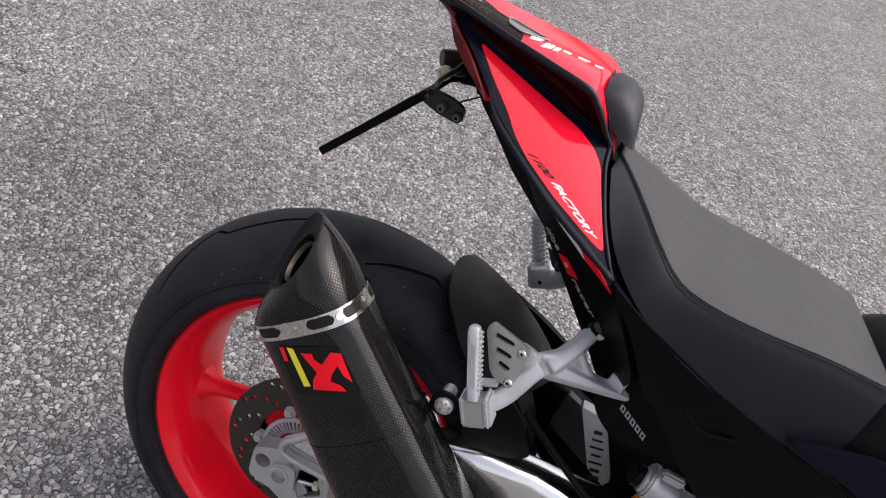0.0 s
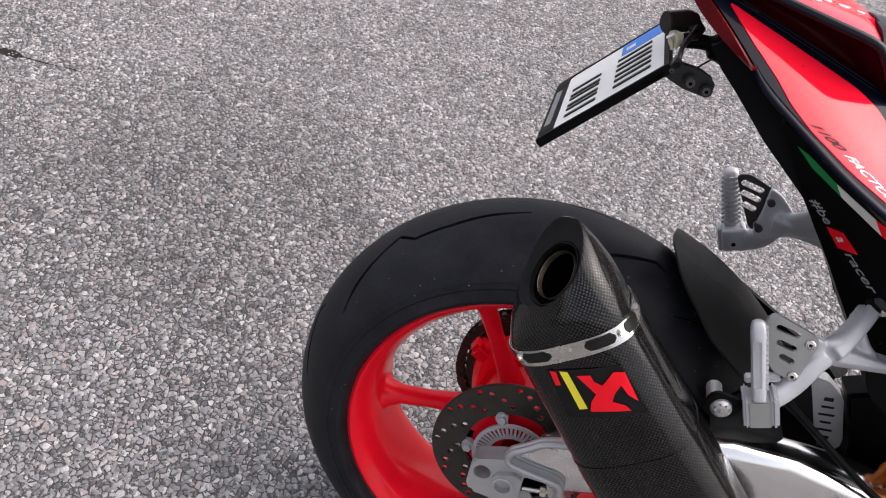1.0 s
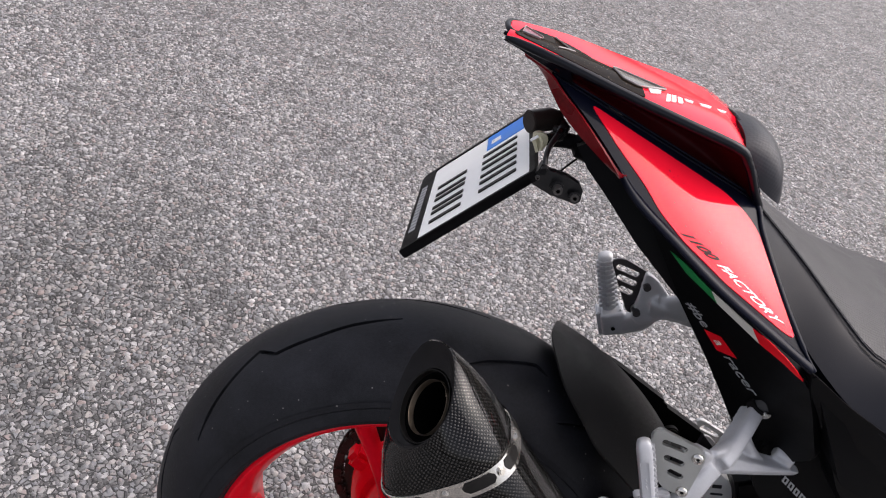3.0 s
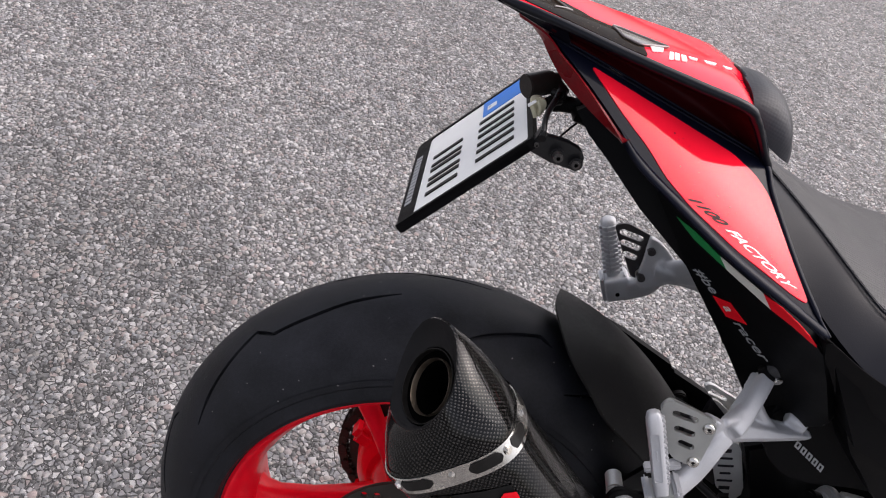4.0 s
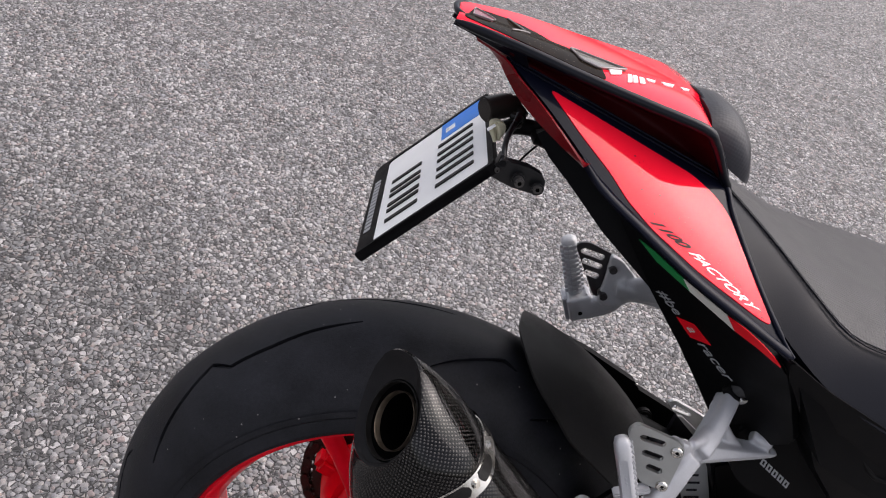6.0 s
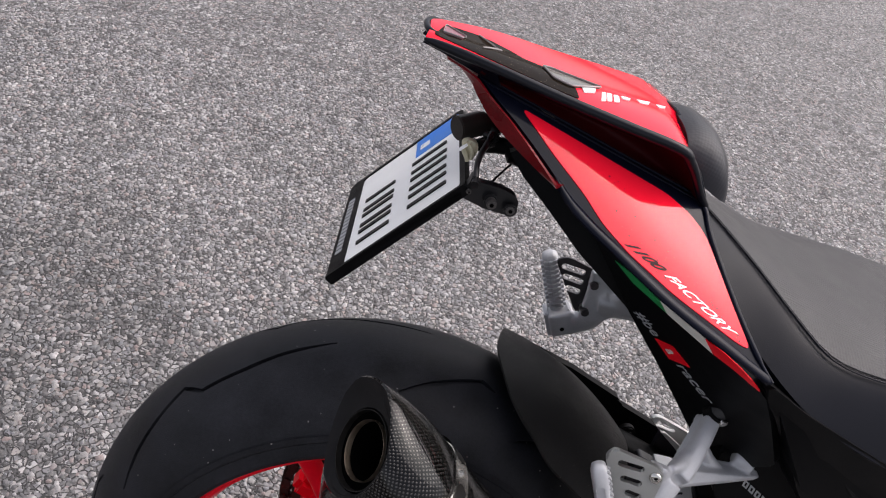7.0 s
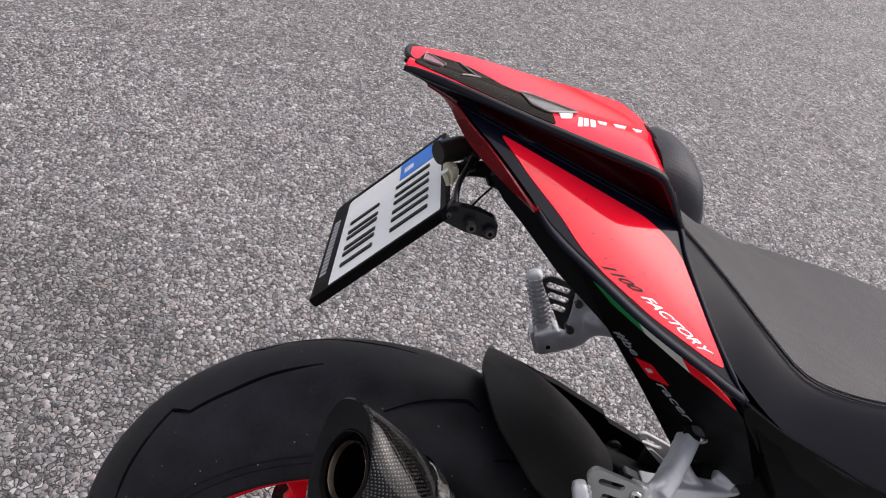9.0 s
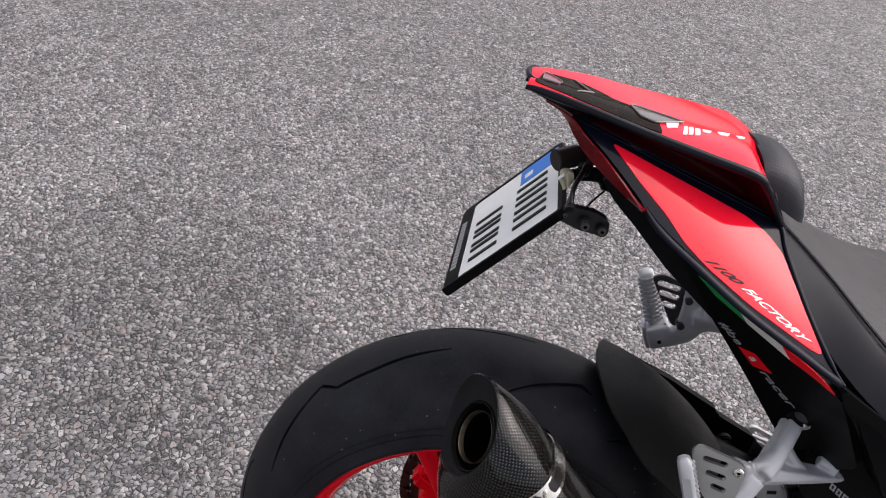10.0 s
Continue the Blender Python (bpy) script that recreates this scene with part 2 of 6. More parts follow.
def binder():
    """Dark bitumen between the stones; farther off the stones are cells of the material."""
    m = bpy.data.materials.new("asphalt")
    m.use_nodes = True
    n, l = m.node_tree.nodes, m.node_tree.links
    b = n["Principled BSDF"]
    tc = n.new("ShaderNodeTexCoord")
    cell = n.new("ShaderNodeTexVoronoi")
    cell.inputs["Scale"].default_value = 88
    edge = n.new("ShaderNodeTexVoronoi")
    edge.feature = "DISTANCE_TO_EDGE"
    edge.inputs["Scale"].default_value = 88
    warp = n.new("ShaderNodeTexNoise")
    warp.inputs["Scale"].default_value = 6
    for t in (cell, edge, warp):
        l.new(tc.outputs["Object"], t.inputs["Vector"])
    sep = n.new("ShaderNodeSeparateColor")
    l.new(cell.outputs["Color"], sep.inputs[0])
    ramp = n.new("ShaderNodeValToRGB")
    stone_ramp(ramp)
    l.new(sep.outputs[0], ramp.inputs[0])
    gap = n.new("ShaderNodeMapRange")
    l.new(edge.outputs["Distance"], gap.inputs[0])
    gap.inputs[1].default_value, gap.inputs[2].default_value = 0.02, 0.12
    mix = n.new("ShaderNodeMix")
    mix.data_type = "RGBA"
    l.new(gap.outputs[0], mix.inputs[0])
    mix.inputs[6].default_value = (0.050, 0.049, 0.048, 1)
    l.new(ramp.outputs[0], mix.inputs[7])
    hs = n.new("ShaderNodeHueSaturation")
    mr = n.new("ShaderNodeMapRange")
    l.new(warp.outputs["Fac"], mr.inputs[0])
    mr.inputs[1].default_value, mr.inputs[2].default_value = 0.3, 0.7
    mr.inputs[3].default_value, mr.inputs[4].default_value = 0.95, 1.25
    l.new(dark_area(n, l, tc, mr.outputs[0]), hs.inputs["Value"])
    l.new(mix.outputs[2], hs.inputs["Color"])
    l.new(hs.outputs[0], b.inputs["Base Color"])
    bp = n.new("ShaderNodeBump")
    bp.inputs["Strength"].default_value, bp.inputs["Distance"].default_value = 0.9, 0.004
    l.new(gap.outputs[0], bp.inputs["Height"])
    l.new(bp.outputs[0], b.inputs["Normal"])
    b.inputs["Roughness"].default_value = 0.75
    return m


def stone_ramp(ramp):
    el = ramp.color_ramp.elements
    el[0].position, el[0].color = 0.0, (0.060, 0.058, 0.057, 1)
    el[1].position, el[1].color = 1.0, (0.42, 0.408, 0.400, 1)
    for p, c in ((0.2, (0.125, 0.122, 0.122)), (0.45, (0.195, 0.191, 0.191)), (0.54, (0.20, 0.204, 0.213)), (0.64, (0.235, 0.229, 0.227)), (0.70, (0.27, 0.220, 0.205)), (0.76, (0.25, 0.246, 0.245)), (0.83, (0.31, 0.288, 0.268)), (0.90, (0.335, 0.330, 0.328))):
        el.new(p).color = (*c, 1)


def stones_material():
    m = bpy.data.materials.new("worn_stone")
    m.use_nodes = True
    n, l = m.node_tree.nodes, m.node_tree.links
    b = n["Principled BSDF"]
    geo, tc = n.new("ShaderNodeNewGeometry"), n.new("ShaderNodeTexCoord")
    ramp = n.new("ShaderNodeValToRGB")
    stone_ramp(ramp)
    l.new(geo.outputs["Random Per Island"], ramp.inputs[0])
    no, big = n.new("ShaderNodeTexNoise"), n.new("ShaderNodeTexNoise")
    no.inputs["Scale"].default_value, no.inputs["Detail"].default_value = 500, 4
    big.inputs["Scale"].default_value = 3.5
    l.new(tc.outputs["Object"], no.inputs["Vector"])
    l.new(tc.outputs["Object"], big.inputs["Vector"])
    add = n.new("ShaderNodeMath")
    add.operation = "ADD"
    l.new(no.outputs["Fac"], add.inputs[0])
    l.new(big.outputs["Fac"], add.inputs[1])
    mr = n.new("ShaderNodeMapRange")
    l.new(add.outputs[0], mr.inputs[0])
    mr.inputs[1].default_value, mr.inputs[2].default_value = 0.6, 1.4
    mr.inputs[3].default_value, mr.inputs[4].default_value = 0.55, 1.45
    hs = n.new("ShaderNodeHueSaturation")
    l.new(dark_area(n, l, tc, mr.outputs[0]), hs.inputs["Value"])
    l.new(ramp.outputs[0], hs.inputs["Color"])
    l.new(hs.outputs[0], b.inputs["Base Color"])
    b.inputs["Roughness"].default_value = 0.6
    return m


ASPHALT, STONE = binder(), stones_material()


# ---- mesh helpers ----
def mesh_of(bm, name, mat, angle=38):
    bmesh.ops.recalc_face_normals(bm, faces=bm.faces)
    me = bpy.data.meshes.new(name)
    bm.to_mesh(me)
    bm.free()
    me.materials.append(mat)
    me.shade_smooth()
    me.set_sharp_from_angle(angle=radians(angle))
    return me


def part(name, bm, mat, parent, label="", angle=38, local=None):
    ob = new(name, mesh_of(bm, name, mat, angle))
    ob.parent = parent
    if local is not None:
        ob.matrix_local = local
    return tagged(ob, label)


def curve(pts, n=8, closed=False):
    """A smooth line through points."""
    p = [Vector(q) for q in pts]
    out, k = [], len(p)
    for i in range(k if closed else k - 1):
        a, b, c, d = (p[(i - 1) % k], p[i], p[(i + 1) % k], p[(i + 2) % k]) if closed else (p[max(i - 1, 0)], p[i], p[i + 1], p[min(i + 2, k - 1)])
        for j in range(n):
            t = j / n
            out.append(0.5 * (2 * b + (c - a) * t + (2 * a - 5 * b + 4 * c - d) * t * t + (3 * b - a - 3 * c + d) * t ** 3))
    return out if closed else out + [p[-1]]


def round_corners(pts, r, n=4):
    """A closed outline whose corners are rounded by r metres."""
    p, out = [Vector(q) for q in pts], []
    for i, b in enumerate(p):
        a, c = p[i - 1], p[(i + 1) % len(p)]
        ra, rc = min(r, (a - b).length * 0.45), min(r, (c - b).length * 0.45)
        s, e = b + (a - b).normalized() * ra, b + (c - b).normalized() * rc
        for j in range(n + 1):
            t = j / n
            out.append(s * (1 - t) ** 2 + b * 2 * t * (1 - t) + e * t * t)
    return out


def slab(pts, normal, thick, bevel=0.0, bm=None):
    """A plate of an outline, pushed back from its face against normal."""
    bm = bm or bmesh.new()
    nrm = Vector(normal).normalized() * thick
    top = [bm.verts.new(q) for q in pts]
    low = [bm.verts.new(Vector(q) - nrm) for q in pts]
    f = bm.faces.new(top)
    bm.faces.new(low[::-1])
    for i in range(len(pts)):
        j = (i + 1) % len(pts)
        bm.faces.new((top[j], top[i], low[i], low[j]))
    if bevel:
        edges = [e for e in f.edges]
        bmesh.ops.bevel(bm, geom=edges, offset=bevel, segments=2, affect="EDGES", clamp_overlap=True)
    return bm


def loft(rings, cap=True, bm=None, closed=True):
    bm = bm or bmesh.new()
    rows = [[bm.verts.new(q) for q in r] for r in rings]
    k = len(rows[0])
    for a, b in zip(rows, rows[1:]):
        for i in range(k if closed else k - 1):
            j = (i + 1) % k
            bm.faces.new((a[i], a[j], b[j], b[i]))
    if cap:
        bm.faces.new(rows[0][::-1])
        bm.faces.new(rows[-1])
    return bm


def tube(path, radius, n=12, flat=1.0, up=(0, 1, 0), bm=None, cap=True, square=1.0):
    """A round or flattened bar along a path; radius may be a list; flat squeezes it along up, square below 1 gives it flat sides."""

    def bend(v):
        return math.copysign(abs(v) ** square, v)

    p = [Vector(q) for q in path]
    rad = radius if isinstance(radius, (list, tuple)) else [radius] * len(p)
    rings = []
    for i, c in enumerate(p):
        d = (p[min(i + 1, len(p) - 1)] - p[max(i - 1, 0)]).normalized()
        u = Vector(up) - d * Vector(up).dot(d)
        u = u.normalized() if u.length > 1e-4 else d.orthogonal().normalized()
        v = d.cross(u)
        rings.append([c + (u * bend(math.cos(a)) * flat + v * bend(math.sin(a))) * rad[i] for a in (2 * math.pi * k / n for k in range(n))])
    return loft(rings, cap, bm)


def lathe(profile, n=96, a0=0.0, a1=360.0, bm=None):
    """A closed profile of (radius, y) turned about the y axis."""
    bm = bm or bmesh.new()
    full = abs(a1 - a0) >= 359.9
    m = n if full else n + 1
    rows = [[bm.verts.new((r * math.cos(a), y, r * math.sin(a))) for r, y in profile] for a in (radians(a0 + (a1 - a0) * i / n) for i in range(m))]
    k = len(profile)
    for i in range(n):
        a, b = rows[i], rows[(i + 1) % m]
        for j in range(k):
            q = (j + 1) % k
            bm.faces.new((a[j], a[q], b[q], b[j]))
    if not full:
        bm.faces.new(rows[0])
        bm.faces.new(rows[-1][::-1])
    return bm


def box(centre, size, turn=None, bevel=0.0, bm=None):
    bm = bm or bmesh.new()
    m = Matrix.Translation(centre) @ (turn or Matrix()) @ Matrix.Diagonal((*size, 1))
    made = bmesh.ops.create_cube(bm, size=1, matrix=m)["verts"]
    if bevel:
        edges = list({e for v in made for e in v.link_edges})
        bmesh.ops.bevel(bm, geom=edges, offset=bevel, segments=2, affect="EDGES", clamp_overlap=True)
    return bm


def rod(a, b, r, n=16, bevel=0.0, bm=None, r2=None):
    bm = bm or bmesh.new()
    a, b = Vector(a), Vector(b)
    m = Matrix.Translation((a + b) / 2) @ (b - a).to_track_quat("Z", "Y").to_matrix().to_4x4()
    made = bmesh.ops.create_cone(bm, cap_ends=True, segments=n, radius1=r, radius2=r if r2 is None else r2, depth=(b - a).length, matrix=m)["verts"]
    if bevel:
        edges = [e for e in {e for v in made for e in v.link_edges} if len(e.link_faces) == 2 and any(len(f.verts) > 4 for f in e.link_faces)]
        bmesh.ops.bevel(bm, geom=edges, offset=bevel, segments=2, affect="EDGES", clamp_overlap=True)
    return bm


def sheet(rows, thick, inward=None):
    """A curved skin from rows of points, given thickness."""
    bm = loft(rows, cap=False, closed=False)
    bmesh.ops.recalc_face_normals(bm, faces=bm.faces)
    if inward is not None:
        if sum((g.normal.dot(Vector(inward)) for g in bm.faces)) > 0:
            bmesh.ops.reverse_faces(bm, faces=bm.faces[:])
    bmesh.ops.solidify(bm, geom=bm.faces[:], thickness=thick)
    return bm


def cut(bm, cutter):
    """The first solid less the second."""
    obs = []
    for b in (bm, cutter):
        bmesh.ops.recalc_face_normals(b, faces=b.faces)
        me = bpy.data.meshes.new("work")
        b.to_mesh(me)
        b.free()
        obs.append(new("work", me))
    mod = obs[0].modifiers.new("cut", "BOOLEAN")
    mod.object, mod.operation, mod.solver = obs[1], "DIFFERENCE", "EXACT"
    bpy.context.view_layer.update()
    done = bpy.data.meshes.new_from_object(obs[0].evaluated_get(bpy.context.evaluated_depsgraph_get()))
    for o in obs:
        bpy.data.objects.remove(o)
    out = bmesh.new()
    out.from_mesh(done)
    return out


def fuse(bm, voxel=0.0022, rounds=6):
    """Several solids melted into one casting with soft fillets."""
    bmesh.ops.recalc_face_normals(bm, faces=bm.faces)
    me = bpy.data.meshes.new("work")
    bm.to_mesh(me)
    bm.free()
    ob = new("work", me)
    mod = ob.modifiers.new("melt", "REMESH")
    mod.mode, mod.voxel_size = "VOXEL", voxel
    bpy.context.view_layer.update()
    done = bpy.data.meshes.new_from_object(ob.evaluated_get(bpy.context.evaluated_depsgraph_get()))
    bpy.data.objects.remove(ob)
    out = bmesh.new()
    out.from_mesh(done)
    for k in range(rounds):
        bmesh.ops.smooth_vert(out, verts=out.verts, factor=0.5, use_axis_x=True, use_axis_y=True, use_axis_z=True)
    return out


def lettering(text, size, origin, along, up, deep=0.0006, shear=0.0, spread=1.0, bold=0.0, length=0.0):
    """Raised letters with their baseline at origin."""
    cu = bpy.data.curves.new("letters", "FONT")
    cu.body, cu.size, cu.extrude, cu.shear, cu.space_character = text, size, deep / 2, shear, spread
    cu.offset = bold * size
    ob = new("letters", cu)
    bpy.context.view_layer.update()
    me = bpy.data.meshes.new_from_object(ob.evaluated_get(bpy.context.evaluated_depsgraph_get()))
    bpy.data.objects.remove(ob)
    bm = bmesh.new()
    bm.from_mesh(me)
    if length:
        xs = [v.co.x for v in bm.verts]
        for v in bm.verts:
            v.co.x = (v.co.x - min(xs)) * length / (max(xs) - min(xs))
    e1 = Vector(along).normalized()
    e3 = e1.cross(Vector(up)).normalized()
    e2 = e3.cross(e1)
    m = Matrix((e1, e2, e3)).transposed().to_4x4()
    bmesh.ops.transform(bm, matrix=Matrix.Translation(origin) @ m, verts=bm.verts)
    return bm


# ---- ground ----
bm = bmesh.new()
bmesh.ops.create_grid(bm, x_segments=40, y_segments=40, size=150)
ground = new("ground", mesh_of(bm, "ground", ASPHALT))
tagged(ground, "flat grey asphalt with worn exposed stones", "asphalt", kind="structure")


def aggregate(x0, x1, y0, y1, step, hole=None, seed=4, grit=False):
    """Small worn stones set in the bitumen, one joined mesh; hole leaves out a rectangle."""
    rng = np.random.default_rng(seed)
    nx, ny = int((x1 - x0) / step), int((y1 - y0) / (step * 0.87))
    i, j = np.meshgrid(np.arange(nx), np.arange(ny), indexing="ij")
    x = x0 + (i + 0.5 * (j % 2)) * step + rng.normal(0, 0.22 * step, i.shape)
    y = y0 + j * step * 0.87 + rng.normal(0, 0.22 * step, i.shape)
    x, y = x.ravel(), y.ravel()
    keep = rng.random(len(x)) > 0.06
    if hole:
        keep &= ~((x > hole[0]) & (x < hole[1]) & (y > hole[2]) & (y < hole[3]))
    x, y = x[keep], y[keep]
    k = len(x)
    r = step * np.clip(rng.lognormal(-0.78, 0.30, k), 0.20, 0.86)
    squash, yaw = rng.uniform(0.60, 1.0, k), rng.uniform(0, 6.28, k)
    high = rng.uniform(0.0008, 0.0027, k) * (0.6 if grit else 1.0)
    n = 4 if hole or grit else 6
    ang = np.arange(n) * 2 * np.pi / n + rng.uniform(-0.3, 0.3, (k, n))
    rad = rng.uniform(0.78, 1.12, (k, n))
    ca, sa = np.cos(yaw)[:, None], np.sin(yaw)[:, None]
    tilt = rng.normal(0, 0.16, (k, 2))
    verts = np.zeros((k, 2 * n + 1, 3))
    for ring, (s, h) in enumerate(((1.0, -0.0015), (0.72, 1.0))):
        ux, uy = np.cos(ang) * rad * s, np.sin(ang) * rad * s * squash[:, None]
        dx, dy = (ux * ca - uy * sa) * r[:, None], (ux * sa + uy * ca) * r[:, None]
        sl = slice(ring * n, ring * n + n)
        verts[:, sl, 0], verts[:, sl, 1] = x[:, None] + dx, y[:, None] + dy
        verts[:, sl, 2] = h if ring == 0 else high[:, None] * rng.uniform(0.75, 1.05, (k, n)) + dx * tilt[:, :1] + dy * tilt[:, 1:]
    verts[:, 2 * n, 0], verts[:, 2 * n, 1], verts[:, 2 * n, 2] = x, y, high * 1.12
    base = (np.arange(k) * (2 * n + 1))[:, None, None]
    q = np.arange(n)
    sides = np.stack([q, (q + 1) % n, n + (q + 1) % n, n + q], -1)[None] + base
    caps = np.stack([n + q, n + (q + 1) % n, np.full(n, 2 * n)], -1)[None] + base
    if hole or grit:
        sides, caps = sides[:0], np.stack([q, (q + 1) % n, np.full(n, 2 * n)], -1)[None] + base
    sides, caps = sides.reshape(-1, 4), caps.reshape(-1, 3)
    me = bpy.data.meshes.new("asphalt_stones")
    me.vertices.add(k * (2 * n + 1))
    me.vertices.foreach_set("co", verts.ravel())
    me.loops.add(sides.size + caps.size)
    me.loops.foreach_set("vertex_index", np.concatenate([sides.ravel(), caps.ravel()]))
    me.polygons.add(len(sides) + len(caps))
    starts = np.concatenate([np.arange(len(sides)) * 4, sides.size + np.arange(len(caps)) * 3])
    me.polygons.foreach_set("loop_start", starts)
    me.update(calc_edges=True)
    me.validate()
    me.materials.append(STONE)
    return tagged(new("asphalt_stones", me), "small grey and brownish stones worn flat in asphalt", "stones", kind="stuff")


aggregate(-1.75, 1.3, -0.34, 1.75, 0.0116)
aggregate(-2.6, 4.0, -0.4, 4.6, 0.0125, (-1.75, 1.3, -0.34, 1.75), 9)
aggregate(-1.35, 0.7, -0.30, 1.30, 0.0062, None, 21, True)


def tar_mark():
    """A crack in the bitumen with one dark worn-out spot."""
    rng, bm = random.Random(3), bmesh.new()
    path = curve([(-1.60, 0.800, 0.001), (-1.54, 0.797, 0.0015), (-1.48, 0.795, 0.002), (-1.43, 0.798, 0.0020), (-1.38, 0.801, 0.0020), (-1.33, 0.810, 0.0015), (-1.28, 0.812, 0.0010)], 8)
    tube(path, [0.0006 + 0.0022 * rng.random() for p in path], 8, 0.4, (0, 0, 1), bm)
    rim = [Vector((-1.50 + (0.030 + 0.010 * rng.random()) * math.cos(q), 0.795 + (0.011 + 0.006 * rng.random()) * math.sin(q), 0.0022)) for q in (2 * math.pi * k / 18 for k in range(18))]
    slab(rim, (0, 0, 1), 0.003, bm=bm)
    tagged(new("tar_mark", mesh_of(bm, "tar_mark", TAR)), "dark crack and worn spot in asphalt", "tar", kind="structure")


tar_mark()

# ---- the motorcycle: x ahead, y left, z up from the rear axle; it leans on its side stand ----
bike = new("motorcycle")
bike.matrix_world = pose(0, 0, 0.3185, -15, 0, 0) @ pose(0, 0, 0, 0, 15, 0) @ pose(0, 0, 0, 3, 0, 0)
tagged(bike, "red and black sports motorcycle leaning on asphalt", "motorcycle")
WHEEL = pose(0, 0, 0, -3, 0, 0)


def rear_wheel():
    lip = [(0.2310, 0.0870), (0.2275, 0.0885), (0.2235, 0.0865), (0.2140, 0.0690), (0.2060, 0.0560), (0.2005, 0.0250)]
    inner = lip + [(r, -y) for r, y in reversed(lip)]
    outer = [(0.2330, -0.0850), (0.2200, -0.0700), (0.2060, -0.0200), (0.2060, 0.0200), (0.2200, 0.0700), (0.2330, 0.0850)]
    wheel = part("rear_wheel", lathe(inner + outer, 128), RIMRED, bike, "bright red five-spoke rim", local=WHEEL)
    # spokes run from the hub out to the well of the barrel
    for k in range(5):
        a = radians(205 + 72 * k)
        e, s = Vector((math.cos(a), 0, math.sin(a))), Vector((-math.sin(a), 0, math.cos(a)))
        rings = []
        for r, w, d, lean in ((0.045, 0.020, 0.026, 0.000), (0.085, 0.0125, 0.021, 0.004), (0.13, 0.0105, 0.017, 0.007), (0.175, 0.0130, 0.017, 0.009), (0.192, 0.020, 0.022, 0.010), (0.204, 0.032, 0.030, 0.010)):
            c = e * r + s * lean
            rings.append([c + s * (w * math.cos(q)) + Vector((0, d * math.sin(q), 0)) for q in (2 * math.pi * i / 16 for i in range(16))])
        part("spoke", loft(rings, True), RIMRED, wheel)
    hub = lathe([(0.016, -0.079), (0.056, -0.079), (0.056, -0.074), (0.040, -0.072), (0.046, -0.066), (0.050, -0.02), (0.058, 0.03), (0.016, 0.03)], 48)
    part("hub", hub, RIMRED, wheel)
    # black ring added to put shade into the gaps round the hub
    part("hub_gap_shade", lathe([(0.040, -0.0770), (0.0660, -0.0770), (0.0660, -0.0740), (0.040, -0.0740)], 60), PLASTIC, wheel, "black ring for the dark gaps behind the disc")
    for k in range(5):
        a = 223 + 72 * k
        part("carrier_lobe", lathe([(0.0500, -0.0770), (0.0510, -0.0800), (0.0620, -0.0800), (0.0630, -0.0770)], 12, a, a + 36), RIMRED, wheel, "red enamel carrier lobe" if k == 0 else "")

    # tyre: round crown, shoulders, side walls
    prof = [(0.2205 + 0.1051 * math.cos(radians(a)), 0.1051 * math.sin(radians(a))) for a in range(-78, 79, 6)]
    side = [(0.2375, 0.1010), (0.2345, 0.0960), (0.2330, 0.0880)]
    prof = [(r, -y) for r, y in reversed(side)] + prof + side + [(0.226, 0.083), (0.226, -0.083)]
    tyre = lathe(prof, 160)
    grooves = bmesh.new()

    def groove(path, width=0.0050, deep=0.006, sign=1, shift=0.0):
        pts = []
        for th, ph in path:
            th, ph = radians(th + shift), radians(ph * sign)
            pts.append((th, ph))
        fine = [Vector((a, b, 0)) for a, b in pts]
        fine = [fine[0].lerp(fine[0], 0)] + [fine[i].lerp(fine[i + 1], j / 4) for i in range(len(fine) - 1) for j in range(1, 5)]
        rings = []
        for i, q in enumerate(fine):
            t = (fine[min(i + 1, len(fine) - 1)] - fine[max(i - 1, 0)])
            along, across = t.x * 0.3, t.y * 0.105
            ln = math.hypot(along, across) or 1.0
            w = width * (0.35 + 0.65 * min(1, i / 3, (len(fine) - 1 - i) / 3)) / 2
            ring = []
            for su, dr in ((-1, 0.004), (1, 0.004), (1, -deep), (-1, -deep)):
                a = q.x + su * w * (-across / ln) / 0.3
                b = q.y + su * w * (along / ln) / 0.105
                rr = 0.1051 + dr
                big = 0.2205 + rr * math.cos(b)
                ring.append((big * math.cos(a), rr * math.sin(b), big * math.sin(a)))
            rings.append(ring)
        loft(rings, True, grooves)

    long_cut = [(118.5, -11), (128.5, -15.6), (136, -20.6), (145.5, -24.2), (149.6, -16.2), (156, -25), (163.5, -35), (171, -46)]
    short_cut = [(86.7, -22.4), (89.7, -19), (99.5, -31), (106, -40)]
    for turn in (0, 90, 180, 270):
        groove(long_cut, shift=turn)
        groove(long_cut, sign=-1, shift=turn - 18)
        groove(short_cut, width=0.0055, shift=turn)
        groove(short_cut, width=0.0055, sign=-1, shift=turn - 18)
    part("tyre", cut(tyre, grooves), RUBBER, wheel, "black rubber tyre with long sickle grooves", angle=30)
    # raised ring where the side wall meets the tread
    for s in (-1, 1):
        part("sidewall_ring", lathe([(0.262, s * 0.0976), (0.264, s * 0.0985), (0.258, s * 0.1002), (0.256, s * 0.0993)], 120), RUBBER, wheel)

    # brake disc with drilled holes and its slotted sensor ring
    disc = lathe([(0.0635, -0.0875), (0.1095, -0.0875), (0.1100, -0.0850), (0.1095, -0.0825), (0.0635, -0.0825)], 120)
    holes = bmesh.new()
